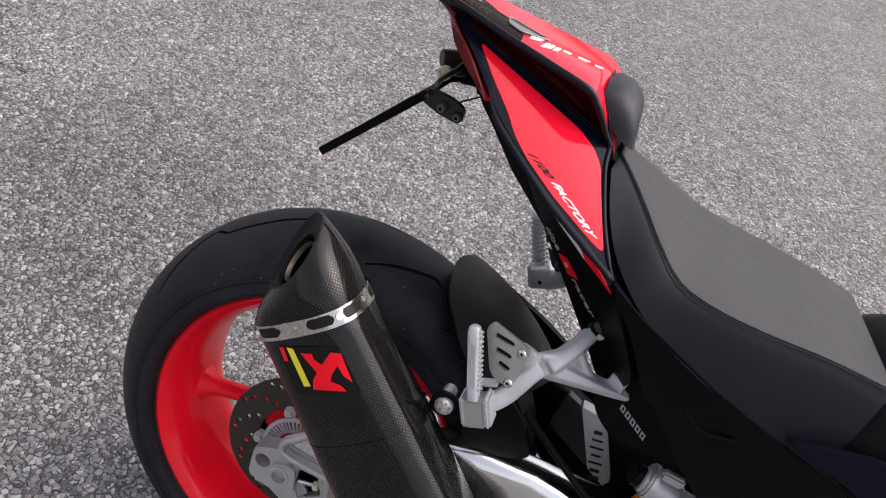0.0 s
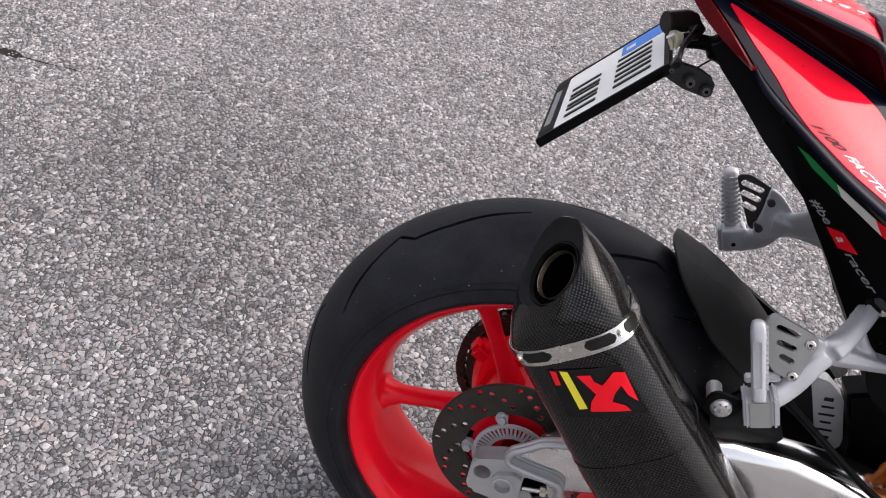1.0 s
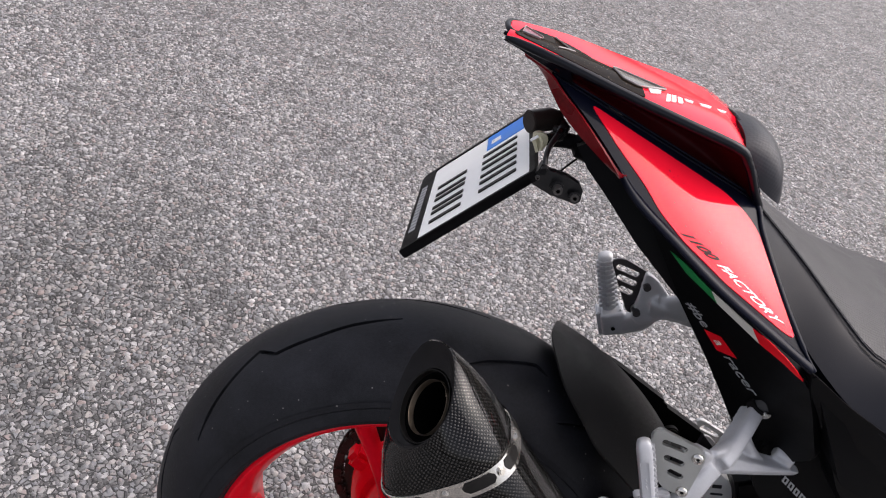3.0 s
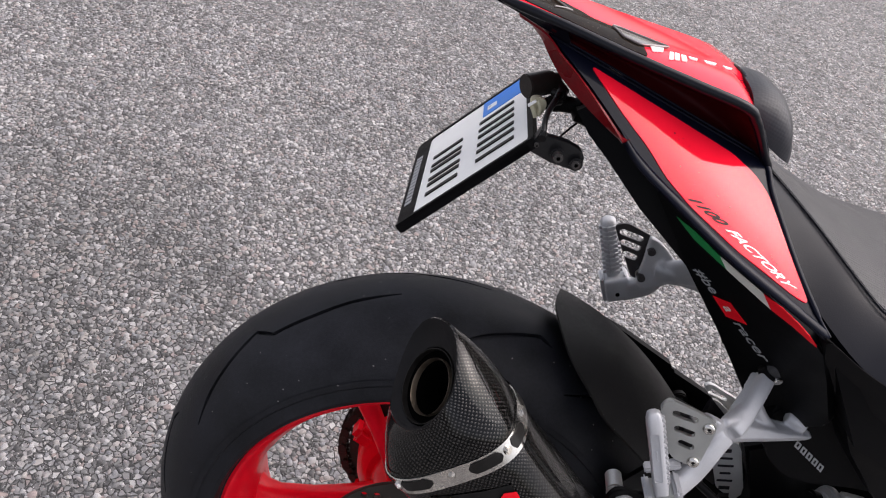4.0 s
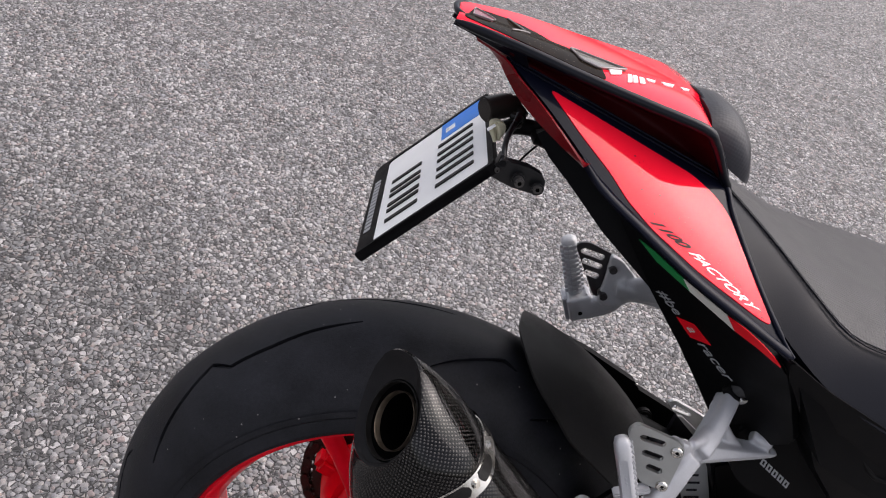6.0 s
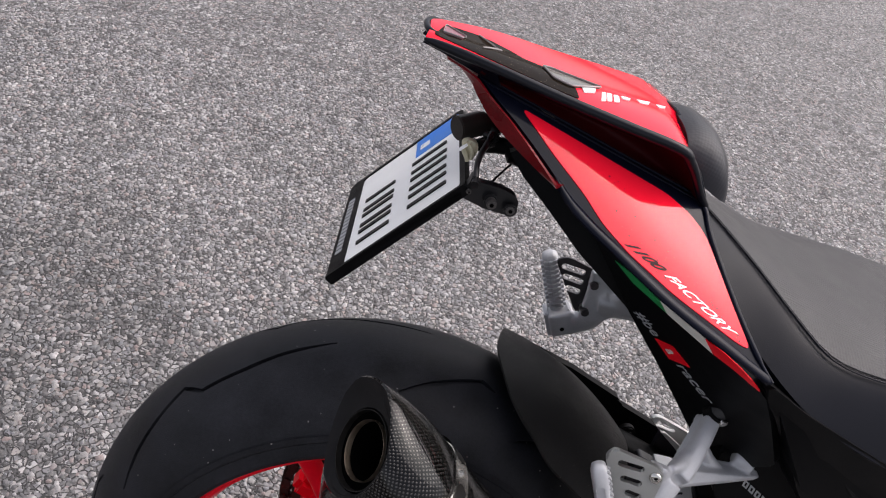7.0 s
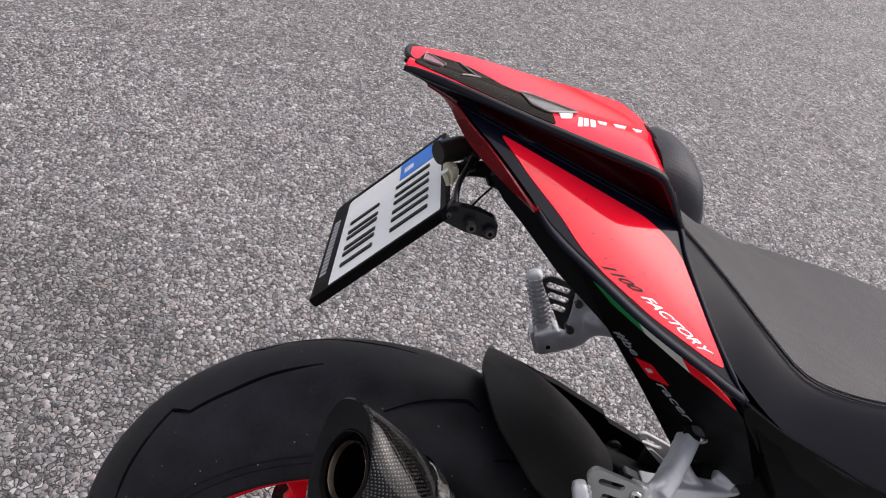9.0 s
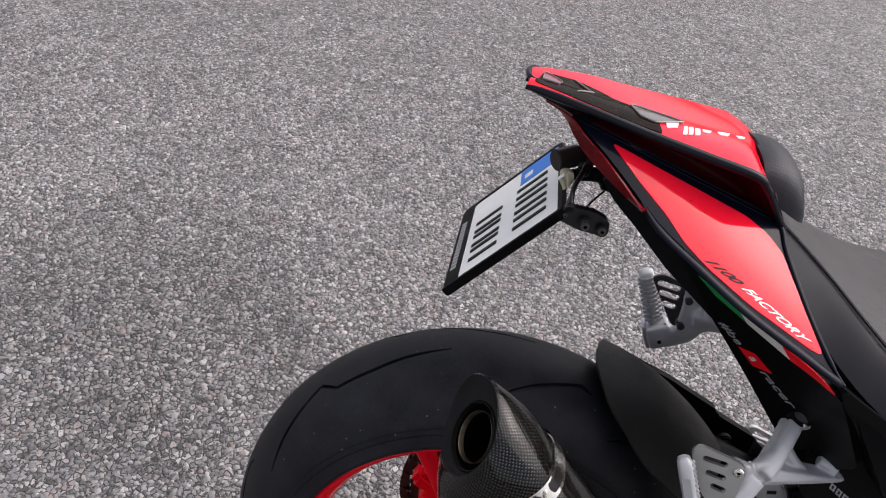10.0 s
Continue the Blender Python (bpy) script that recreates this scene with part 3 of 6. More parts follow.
    for k in range(12):
        for j, (r, off) in enumerate(((0.0735, 0), (0.0845, 8), (0.0955, 17), (0.1020, 25))):
            a = radians(30 * k + off)
            rod((r * math.cos(a), -0.1, r * math.sin(a)), (r * math.cos(a), -0.07, r * math.sin(a)), 0.0044, 10, bm=holes)
    d = part("brake_disc", cut(disc, holes), DISC, wheel, "dark drilled steel brake disc")
    ring = lathe([(0.0475, -0.0960), (0.0525, -0.0960), (0.0525, -0.0930), (0.0475, -0.0930)], 90)
    lathe([(0.0300, -0.0960), (0.0350, -0.0960), (0.0350, -0.0930), (0.0300, -0.0930)], 90, bm=ring)
    for k in range(48):
        a = radians(7.5 * k)
        box((0.0412 * math.cos(a), -0.0945, 0.0412 * math.sin(a)), (0.0135, 0.003, 0.0028), Matrix.Rotation(-a, 4, "Y"), bm=ring)
    part("sensor_ring", ring, CAST, wheel, "slotted silver sensor ring")
    for k in range(5):
        a = radians(205 + 72 * k)
        e = Vector((math.cos(a), 0, math.sin(a)))
        bm = rod(e * 0.0595 + Vector((0, -0.093, 0)), e * 0.0595 + Vector((0, -0.082, 0)), 0.0082, 20, 0.0012)
        box(e * 0.0535 + Vector((0, -0.088, 0)), (0.018, 0.006, 0.011), Matrix.Rotation(-a, 4, "Y"), 0.001, bm)
        rod(e * 0.0600 + Vector((0, -0.098, 0)), e * 0.0600 + Vector((0, -0.093, 0)), 0.0062, 6, 0.0006, bm)
        part("disc_bolt", bm, CAST, wheel)

    # sprocket carrier, sprocket and chain on the far side
    bm = lathe([(0.018, 0.030), (0.066, 0.034), (0.080, 0.050), (0.083, 0.078), (0.060, 0.084), (0.018, 0.084)], 60)
    for k in range(5):
        a = radians(241 + 72 * k)
        box((0.078 * math.cos(a), 0.064, 0.078 * math.sin(a)), (0.05, 0.034, 0.028), Matrix.Rotation(-a, 4, "Y"), 0.007, bm)
    part("sprocket_carrier", bm, RIMRED, wheel, "red cush drive carrier")
    bm = lathe([(0.062, 0.0935), (0.097, 0.0935), (0.097, 0.1005), (0.062, 0.1005)], 84)
    for k in range(42):
        a = radians(360 / 42 * k)
        box((0.100 * math.cos(a), 0.097, 0.100 * math.sin(a)), (0.010, 0.0055, 0.006), Matrix.Rotation(-a, 4, "Y"), 0.0012, bm)
    part("sprocket", bm, CHAIN, wheel, "oily dark rear sprocket")


def chain():
    bm = bmesh.new()
    arc = [Vector((0.1065 * math.cos(a), 0.097, 0.1065 * math.sin(a))) for a in (radians(95 + 185 * i / 24) for i in range(25))]
    path = [Vector((0.60 - 0.61 * i / 34, 0.097, 0.245 - 0.139 * i / 34)) for i in range(34)] + arc + [Vector((0.02 + 0.6 * i / 34, 0.097, -0.104 + 0.23 * i / 34)) for i in range(34)]
    for i, (a, b) in enumerate(zip(path, path[1:])):
        d = (b - a).normalized()
        turn = Matrix.Rotation(-math.atan2(d.z, d.x), 4, "Y")
        for s in (-1, 1):
            box((a + b) / 2 + Vector((0, s * (0.0075 if i % 2 else 0.0100), 0)), ((b - a).length * 1.25, 0.0022, 0.0125), turn, 0.002, bm)
        rod(a + Vector((0, -0.0115, 0)), a + Vector((0, 0.0115, 0)), 0.0042, 8, bm=bm)
    part("drive_chain", bm, CHAIN, bike, "oily dark drive chain", local=WHEEL)


def swingarm():
    def ring(x, z, h, ya, yb, tilt):
        out = []
        for q in (2 * math.pi * i / 28 for i in range(28)):
            c, s = math.cos(q), math.sin(q)
            e = 0.55
            yy = (ya + yb) / 2 + abs(c) ** e * math.copysign(1, c) * (yb - ya) / 2
            zz = abs(s) ** e * math.copysign(1, s) * h
            out.append((x - zz * math.sin(tilt), yy, z + zz * math.cos(tilt)))
        return out

    def beam(side):
        rows = ((0.030, 0.050, 0.040, 0.136, 0.104, 0.7), (0.075, 0.098, 0.047, 0.144, 0.098, 0.75), (0.13, 0.148, 0.053, 0.150, 0.094, 0.65), (0.19, 0.185, 0.055, 0.148, 0.086, 0.35), (0.25, 0.198, 0.055, 0.132, 0.074, 0.05), (0.33, 0.196, 0.060, 0.118, 0.040, -0.1), (0.46, 0.190, 0.065, 0.105, 0.010, -0.1))
        return loft([ring(x, z, h, -side * a, -side * b, t) for x, z, h, a, b, t in rows])

    arm = part("swingarm", beam(1), POLISH, bike, "polished aluminium swingarm", angle=50)
    # the far beam's shade is put into its black colour
    part("swingarm_beam", beam(-1), PLASTIC, arm, "far side of the swingarm, blackened as shade", angle=50)
    # cast end that holds the axle: face with a round hole, raised rail, polished pocket, adjuster
    slug = slab(round_corners([(-0.0487, -0.134, 0.0044), (-0.0161, -0.134, 0.0319), (0.0229, -0.134, 0.0401), (0.0598, -0.134, 0.0434), (0.0938, -0.134, 0.0121), (0.0411, -0.134, -0.0496), (0.0007, -0.134, -0.0408), (-0.0251, -0.134, -0.0472), (-0.0365, -0.134, -0.0374)], 0.005), (0, -1, 0), 0.024, 0.003)
    holes = rod((-0.0285, -0.17, -0.0075), (-0.0285, -0.08, -0.0075), 0.0115, 28)
    slab(round_corners([(0.0175, -0.16, 0.0230), (0.0450, -0.16, 0.0320), (0.0640, -0.16, 0.0080), (0.0400, -0.16, -0.0230), (0.0270, -0.16, -0.0060)], 0.004), (0, -1, 0), 0.040, bm=holes)
    part("axle_carrier", cut(slug, holes), GREYCAST, arm, "cast aluminium axle carrier with round hole")
    # black sheet at the back paints the recess's shade
    part("adjuster_recess", slab([(0.0120, -0.122, 0.0300), (0.0500, -0.122, 0.0380), (0.0700, -0.122, 0.0080), (0.0400, -0.122, -0.0300), (0.0200, -0.122, -0.0060)], (0, -1, 0), 0.003), SOOTSHADE, arm, "dark adjuster recess")
    part("pocket_face", slab(round_corners([(-0.0175, -0.1375, 0.0500), (-0.0080, -0.1375, 0.0730), (0.0080, -0.1375, 0.0860), (0.0400, -0.1375, 0.0950), (0.0800, -0.1375, 0.0700), (0.0540, -0.1375, 0.0480), (0.0160, -0.1375, 0.0410), (-0.0105, -0.1375, 0.0370)], 0.005), (0, -1, 0), 0.012, 0.003), POLISH, arm, "polished pocket face")
    rail = curve([(0.0400, -0.144, 0.1200), (0.0065, -0.145, 0.0985), (-0.0079, -0.146, 0.0770), (-0.0183, -0.146, 0.0600), (-0.0194, -0.146, 0.0487), (-0.0110, -0.146, 0.0408), (0.0132, -0.146, 0.0438), (0.0386, -0.146, 0.0494), (0.0547, -0.146, 0.0500), (0.0634, -0.145, 0.0339), (0.0712, -0.143, 0.0149), (0.0760, -0.138, 0.0000)], 6)
    part("edge_rail", tube(rail, 0.0046, 14), GREYCAST, arm, "raised cast rail")
    part("rail_foot", tube([q + Vector((0, 0.006, 0)) for q in rail], 0.0056, 12), GREYCAST, arm)
    block = slab(round_corners([(-0.0153, -0.141, -0.0031), (-0.0133, -0.141, 0.0074), (0.0052, -0.141, 0.0226), (0.0159, -0.141, 0.0210), (0.0307, -0.141, -0.0125), (0.0236, -0.141, -0.0207), (0.0004, -0.141, -0.0272)], 0.003), (0, -1, 0), 0.012, 0.0012)
    bored = part("adjuster_block", cut(block, rod((0.0021, -0.16, -0.0037), (0.0021, -0.120, -0.0037), 0.0104, 28)), GREYCAST, arm, "grey axle adjuster block")
    collar = lathe([(0.0104, -0.1435), (0.0132, -0.1435), (0.0142, -0.1425), (0.0142, -0.1200), (0.0104, -0.1200)], 36)
    bmesh.ops.translate(collar, vec=(0.0021, 0, -0.0037), verts=collar.verts)
    part("axle_tube", collar, GREYCAST, bored)
    part("adjuster_bolt", rod((0.0270, -0.130, 0.0010), (0.0560, -0.130, 0.0180), 0.0040, 14, 0.001), STEEL, arm)
    part("adjuster_nut", rod((0.0470, -0.131, 0.0130), (0.0540, -0.131, 0.0170), 0.0070, 6, 0.001), WIRE, arm, "yellowed adjuster nut")
    part("lock_plate", slab(round_corners([(0.0240, -0.131, -0.0130), (0.0330, -0.131, 0.0040), (0.0480, -0.131, -0.0060), (0.0420, -0.131, -0.0250)], 0.002), (0, -1, 0), 0.004, 0.001), PLATEAL, arm)
    part("warning_label", slab(round_corners([(0.318, -0.124, 0.238), (0.350, -0.120, 0.232), (0.349, -0.120, 0.214), (0.318, -0.124, 0.222)], 0.002), (0, -1, 0), 0.0008), DECALWHITE, arm, "small white and orange warning label")
    # cast brace deep between the arms, with raised maker's letters shown as bars
    brace = part("brace_plate", slab(round_corners([(0.2714, 0.03, 0.2795), (0.296, 0.03, 0.2853), (0.3279, 0.03, 0.2738), (0.3979, 0.03, 0.1918), (0.3409, 0.03, 0.2054)], 0.004), (0, -1, 0), 0.02, 0.003), BRACE, arm, "silver cast brace with raised letters")
    part("brace_web", slab(round_corners([(0.246, 0.032, 0.2809), (0.2724, 0.032, 0.2785), (0.342, 0.032, 0.2042), (0.2571, 0.032, 0.2226)], 0.006), (0, -1, 0), 0.014, 0.002), DECALDARK, brace)
    top, end = Vector((0.3136, 0.03, 0.2631)), Vector((0.3572, 0.03, 0.1996))
    e = (end - top).normalized()
    for k, (w, h) in enumerate(((0.0050, 0.012), (0.0030, 0.016), (0.0030, 0.020), (0.0030, 0.014), (0.0030, 0.020), (0.0050, 0.014), (0.0060, 0.014))):
        c = top.lerp(end, k / 6) + Vector((0, -0.0006, 0))
        part("raised_letter_bar", box(c, (w * 1.15, 0.0014, h), Matrix.Rotation(radians(62), 4, "Y"), 0.0005), DECALDARK, brace)
    plate = slab(round_corners([(0.2881, 0.12, 0.2831), (0.2910, 0.12, 0.2885), (0.2975, 0.12, 0.2907), (0.3318, 0.12, 0.2877), (0.3520, 0.12, 0.2845), (0.3615, 0.12, 0.2665), (0.3583, 0.12, 0.2529), (0.3147, 0.12, 0.2676)], 0.0025), (0, -1, 0), 0.006, 0.001)
    slot = slab(round_corners([(0.2985, 0.10, 0.2845), (0.3260, 0.10, 0.2825), (0.3300, 0.10, 0.2790), (0.3260, 0.10, 0.2768), (0.2985, 0.10, 0.2760)], 0.002), (0, -1, 0), 0.05)
    part("adjuster_plate", cut(plate, slot), BRACE, arm, "silver slotted plate on the far arm")
    part("far_edge", slab(round_corners([(0.3020, 0.105, 0.2786), (0.3091, 0.105, 0.2804), (0.3475, 0.105, 0.2681), (0.3465, 0.105, 0.2590)], 0.001), (0, -1, 0.2), 0.006, 0.001), BRACE, arm, "bright edge of the far arm")
    # dark plate stands in for the shade under the bright edge
    part("far_web", slab(round_corners([(0.3020, 0.1065, 0.2776), (0.3465, 0.1065, 0.2590), (0.3463, 0.1065, 0.2400), (0.3100, 0.1065, 0.2400)], 0.002), (0, -1, 0), 0.008, 0.001), DECALDARK, arm, "shaded side of the far arm in dark grey")


def exhaust():
    """Carbon silencer: frame with d along it, u up, y across."""
    D, U = Vector((0.871, -0.02, -0.49)).normalized(), Vector((0.49, 0, 0.871)).normalized()
    O = Vector((-0.054, 0, 0.372))
    N = 48

    def at(d, u, y):
        return O + D * d + U * u + Vector((0, y, 0))

    def section(d, scale=1.0, cy=-0.206):
        pts = []
        cu = -0.074 - 0.02 * max(d, 0)
        scale = scale * (0.905 + 0.5 * min(max(d, 0), 0.23))
        for i in range(N):
            q = 2 * math.pi * i / N
            c, s = math.cos(q), math.sin(q)
            e = 0.66
            u = cu + abs(c) ** e * math.copysign(1, c) * 0.069 * scale
            y = cy - abs(s) ** e * math.copysign(1, s) * 0.053 * scale
            pts.append(at(d - 0.001 + 0.10 * (u - cu), u, y))
        return pts

    def wrapped(rings, name, mat, parent, label="", angle=45):
        """A loft with a metre-true map round and along."""
        bm = bmesh.new()
        rows = [[bm.verts.new(q) for q in r] for r in rings]
        uv = bm.loops.layers.uv.new("map")
        mid = rings[len(rings) // 2]
        run = [0.0]
        for i in range(N):
            run.append(run[-1] + (Vector(mid[(i + 1) % N]) - Vector(mid[i])).length)
        ds = [[0.0] * (N + 1)]
        for a, b in zip(rings, rings[1:]):
            ds.append([ds[-1][i] + (Vector(a[i % N]) - Vector(b[i % N])).length for i in range(N + 1)])
        for k in range(len(rows) - 1):
            for i in range(N):
                j = (i + 1) % N
                f = bm.faces.new((rows[k][i], rows[k][j], rows[k + 1][j], rows[k + 1][i]))
                for lp, (a, b) in zip(f.loops, ((i, k), (i + 1, k), (i + 1, k + 1), (i, k + 1))):
                    lp[uv].uv = (run[a], ds[b][a])
        return part(name, bm, mat, parent, label, angle)

    body = wrapped([section(-0.004, 0.97), section(0.0), section(0.03), section(0.06), section(0.09), section(0.12), section(0.165), section(0.23), section(0.30), section(0.40, 0.93, cy=-0.196), section(0.47, 0.7, cy=-0.18), section(0.475, 0.1, cy=-0.18)], "exhaust_silencer", CARBON, bike, "carbon-fibre silencer with stainless clamp band")
    # slanted end: an oval with its point at the upper inner corner
    oval = curve([(-0.0187, -0.2008, 0), (-0.0235, -0.2186, 0), (-0.0304, -0.2322, 0), (-0.0405, -0.2400, 0), (-0.0563, -0.2430, 0), (-0.0788, -0.2400, 0), (-0.1009, -0.2260, 0), (-0.1124, -0.2050, 0), (-0.1054, -0.1870, 0), (-0.0924, -0.1740, 0), (-0.0779, -0.1640, 0), (-0.0643, -0.1590, 0), (-0.0530, -0.1590, 0), (-0.0414, -0.1640, 0), (-0.0304, -0.1741, 0), (-0.0210, -0.1885, 0)], 6, True)
    turns = [math.atan2(-(p.y + 0.202) / 0.041, (p.x + 0.067) / 0.05) % (2 * math.pi) for p in oval]
    order = sorted(range(len(oval)), key=lambda i: turns[i])
    ta = [turns[i] for i in order]
    ta = [ta[-1] - 2 * math.pi] + ta + [ta[0] + 2 * math.pi]
    pu = [oval[i].x for i in [order[-1]] + order + [order[0]]]
    py = [oval[i].y for i in [order[-1]] + order + [order[0]]]

    def face(grow, shift):
        out = []
        for i in range(N):
            q = 2 * math.pi * i / N
            c, s = math.cos(q), math.sin(q)
            a = math.atan2(abs(s) ** 0.66 * math.copysign(1, s), abs(c) ** 0.66 * math.copysign(1, c)) % (2 * math.pi)
            u, y = float(np.interp(a, ta, pu)), float(np.interp(a, ta, py))
            u, y = -0.067 + (u + 0.067) * grow, -0.202 + (y + 0.202) * grow
            out.append(at(-0.0545 - 0.375 * (u + 0.0629) - 0.5 * (y + 0.208) + shift, u, y))
        return out

    end, lip = face(1.0, 0.0), face(0.95, -0.0025)
    mid = [[Vector(a).lerp(Vector(b), k) + (Vector(a) - at(0, -0.074, -0.206)).normalized() * 0.0045 * math.sin(math.pi * k) for i, (a, b) in enumerate(zip(section(0.0, 1.0), end))] for k in (0.25, 0.5, 0.75)]
    wrapped([section(0.004, 0.985), section(0.0)] + mid + [end, lip], "end_cap", CARBON, body, "slanted carbon end cap")
    C = at(-0.0540, -0.0665, -0.208)
    ax = (D + U * 0.375 + Vector((0, 0.5, 0))).normalized()
    v1 = (U - ax * U.dot(ax)).normalized()
    v2 = ax.cross(v1)
    if v2.y > 0:
        v2 = -v2

    def circ(r, k):
        return [C + ax * k + (v1 * math.cos(q) * 1.06 + v2 * math.sin(q)) * r for q in (2 * math.pi * i / N for i in range(N))]

    part("outlet_rim", loft([lip, face(0.90, -0.0015), face(0.86, 0.001), circ(0.0335, 0.0035), circ(0.0330, 0.030)], cap=False), GUNK, body, "matt black outlet rim", 40)
    part("outlet_seal", loft([circ(0.0330, 0.012), circ(0.0322, 0.0025), circ(0.0316, 0.0025), circ(0.0310, 0.012)], cap=False), BAND, body)
    part("outlet_shroud", loft([circ(0.0315, 0.008), circ(0.0246, 0.010), circ(0.0246, 0.030)], cap=False), SOOTSHADE, body)
    part("outlet_tube", loft([circ(0.0247, 0.020), circ(0.0246, 0.0060), circ(0.0243, 0.0056), circ(0.0240, 0.0062), circ(0.0237, 0.0180)], cap=False), TUBE, body, "burnt steel outlet tube")
    part("outlet_core", loft([circ(0.0233, 0.0110), circ(0.0228, 0.085), circ(0.001, 0.0855)], cap=False), SOOTSHADE, body)
    # clamp band: cut-out steel strip with rivets
    band = bmesh.new()
    out = [section(a, 1.022) for a in (0.0, 0.0175)]
    thin = [section(a, 1.006) for a in (0.0, 0.0175)]
    loft([thin[0], out[0], out[1], thin[1], thin[0]], False, band)
    clamp = part("clamp_band", band, STEEL, body, "bright steel clamp band with rivets")
    ring = section(0.0078, 1.026)
    for i in range(0, N, 6):
        a, b = Vector(ring[i]), Vector(ring[(i + 1) % N])
        c = Vector(ring[(i + 2) % N])
        cc = at(0.0078, -0.0745, -0.206)
        nrm = (a - cc).normalized()
        part("rivet", rod(a - nrm * 0.002, a + nrm * 0.0022, 0.0038, 14, 0.0009), STEEL, clamp)
        # dark slot between rivets
        bm = bmesh.new()
        p = [Vector(ring[(i + k) % N]).lerp(Vector(ring[(i + k + 1) % N]), f) for k, f in ((1, 0.0), (1, 0.6), (2, 0.4), (3, 0.2), (4, 0.0), (4, 0.6), (5, 0.0))]
        rows = [[q + D * k + (q - cc).normalized() * 0.0005 for k in ((-0.0015, 0.0015) if q in (p[0], p[-1]) else (-0.0056, 0.0056))] for q in p]
        part("band_slot", sheet(rows, 0.0006), BAND, clamp)
    # mounting strap farther along
    wrapped([section(0.150, 0.998), section(0.150, 1.010), section(0.165, 1.010), section(0.180, 1.008), section(0.180, 0.996)], "mounting_strap", CARBON, body, "black carbon mounting strap", 30)

    # maker's plate on the outer flank: shapes only
    def flank(d, u, lift=0.0):
        sc = 0.905 + 0.5 * min(max(d, 0), 0.23)
        cu = -0.074 - 0.02 * max(d, 0)
        c = max(min((u - cu) / (0.069 * sc), 0.985), -0.985)
        q = math.acos(math.copysign(abs(c) ** (1 / 0.66), c))
        return at(d + 0.10 * (u - cu), u, -0.206 - abs(math.sin(q)) ** 0.66 * 0.053 * sc - lift)

    def patch(quads, name, mat, lift, parent):
        bm = bmesh.new()
        for poly in quads:
            bm.faces.new([bm.verts.new(flank(d, u, lift)) for d, u in poly])
        bmesh.ops.triangulate(bm, faces=bm.faces[:])
        bmesh.ops.subdivide_edges(bm, edges=bm.edges[:], cuts=2, use_grid_fill=True)
        for v in bm.verts:
            w = v.co - O
            d, u = w.dot(D), w.dot(U)
            v.co.y = flank(d - 0.10 * (u + 0.074 + 0.02 * max(d, 0)), u, lift).y
        return part(name, bm, mat, parent, angle=60)

    label = patch([[(0.022, -0.104), (0.036, -0.0366), (0.094, -0.036), (0.080, -0.110)]], "maker_label", BLACKINK, 0.0009, body)
    tagged(label, "black maker's label with red emblem and yellow lettering bars")
    patch([[(0.034, -0.079), (0.037, -0.066), (0.044, -0.0665), (0.051, -0.061), (0.040, -0.045), (0.044, -0.036), (0.078, -0.038), (0.069, -0.0435), (0.056, -0.045), (0.064, -0.055), (0.071, -0.060), (0.078, -0.051), (0.086, -0.048), (0.077, -0.085), (0.066, -0.079), (0.059, -0.071)]], "emblem", DECALRED, 0.0019, label)
    patch([[(0.025, -0.092), (0.028, -0.085), (0.073, -0.086), (0.072, -0.094)]], "yellow_lettering_bar", DECALYELLOW, 0.0019, label)
    patch([[(0.0225, -0.101), (0.025, -0.0955), (0.041, -0.098), (0.040, -0.103)]], "red_lettering_bar", DECALRED, 0.0019, label)
    # rubber-mounted hanger
    hang = part("hanger_bracket", slab(round_corners([(0.076, -0.196, 0.317), (0.116, -0.190, 0.320), (0.112, -0.190, 0.288), (0.080, -0.196, 0.286)], 0.012), (0, -1, 0.2), 0.006, 0.001), PLASTIC, bike, "black exhaust hanger bracket")
    bm = lathe([(0.003, -0.2125), (0.0072, -0.2125), (0.0105, -0.2090), (0.0112, -0.2000), (0.003, -0.2000)], 40)
    holes = bmesh.new()
    for k in range(8):
        a = radians(45 * k)
        rod((0.0074 * math.cos(a), -0.23, 0.0074 * math.sin(a)), (0.0074 * math.cos(a), -0.2085, 0.0074 * math.sin(a)), 0.0012, 10, bm=holes)
    bush = cut(bm, holes)
    bmesh.ops.translate(bush, vec=(0.0945, 0.0120, 0.3024), verts=bush.verts)
    part("drilled_washer", bush, GREYCAST, hang, "silver drilled washer")
    part("hanger_bolt", rod((0.0945, -0.2045, 0.3024), (0.0945, -0.18, 0.3024), 0.0034, 6, 0.0008), STEEL, hang)
    part("round_spacer", rod((0.0945, -0.150, 0.2960), (0.0935, -0.176, 0.2955), 0.0082, 28, 0.003), GREYCAST, hang, "rounded aluminium spacer")
    part("spacer_rim", rod((0.0935, -0.1745, 0.2956), (0.0934, -0.1775, 0.2955), 0.0088, 28, 0.001), GREYCAST, hang)


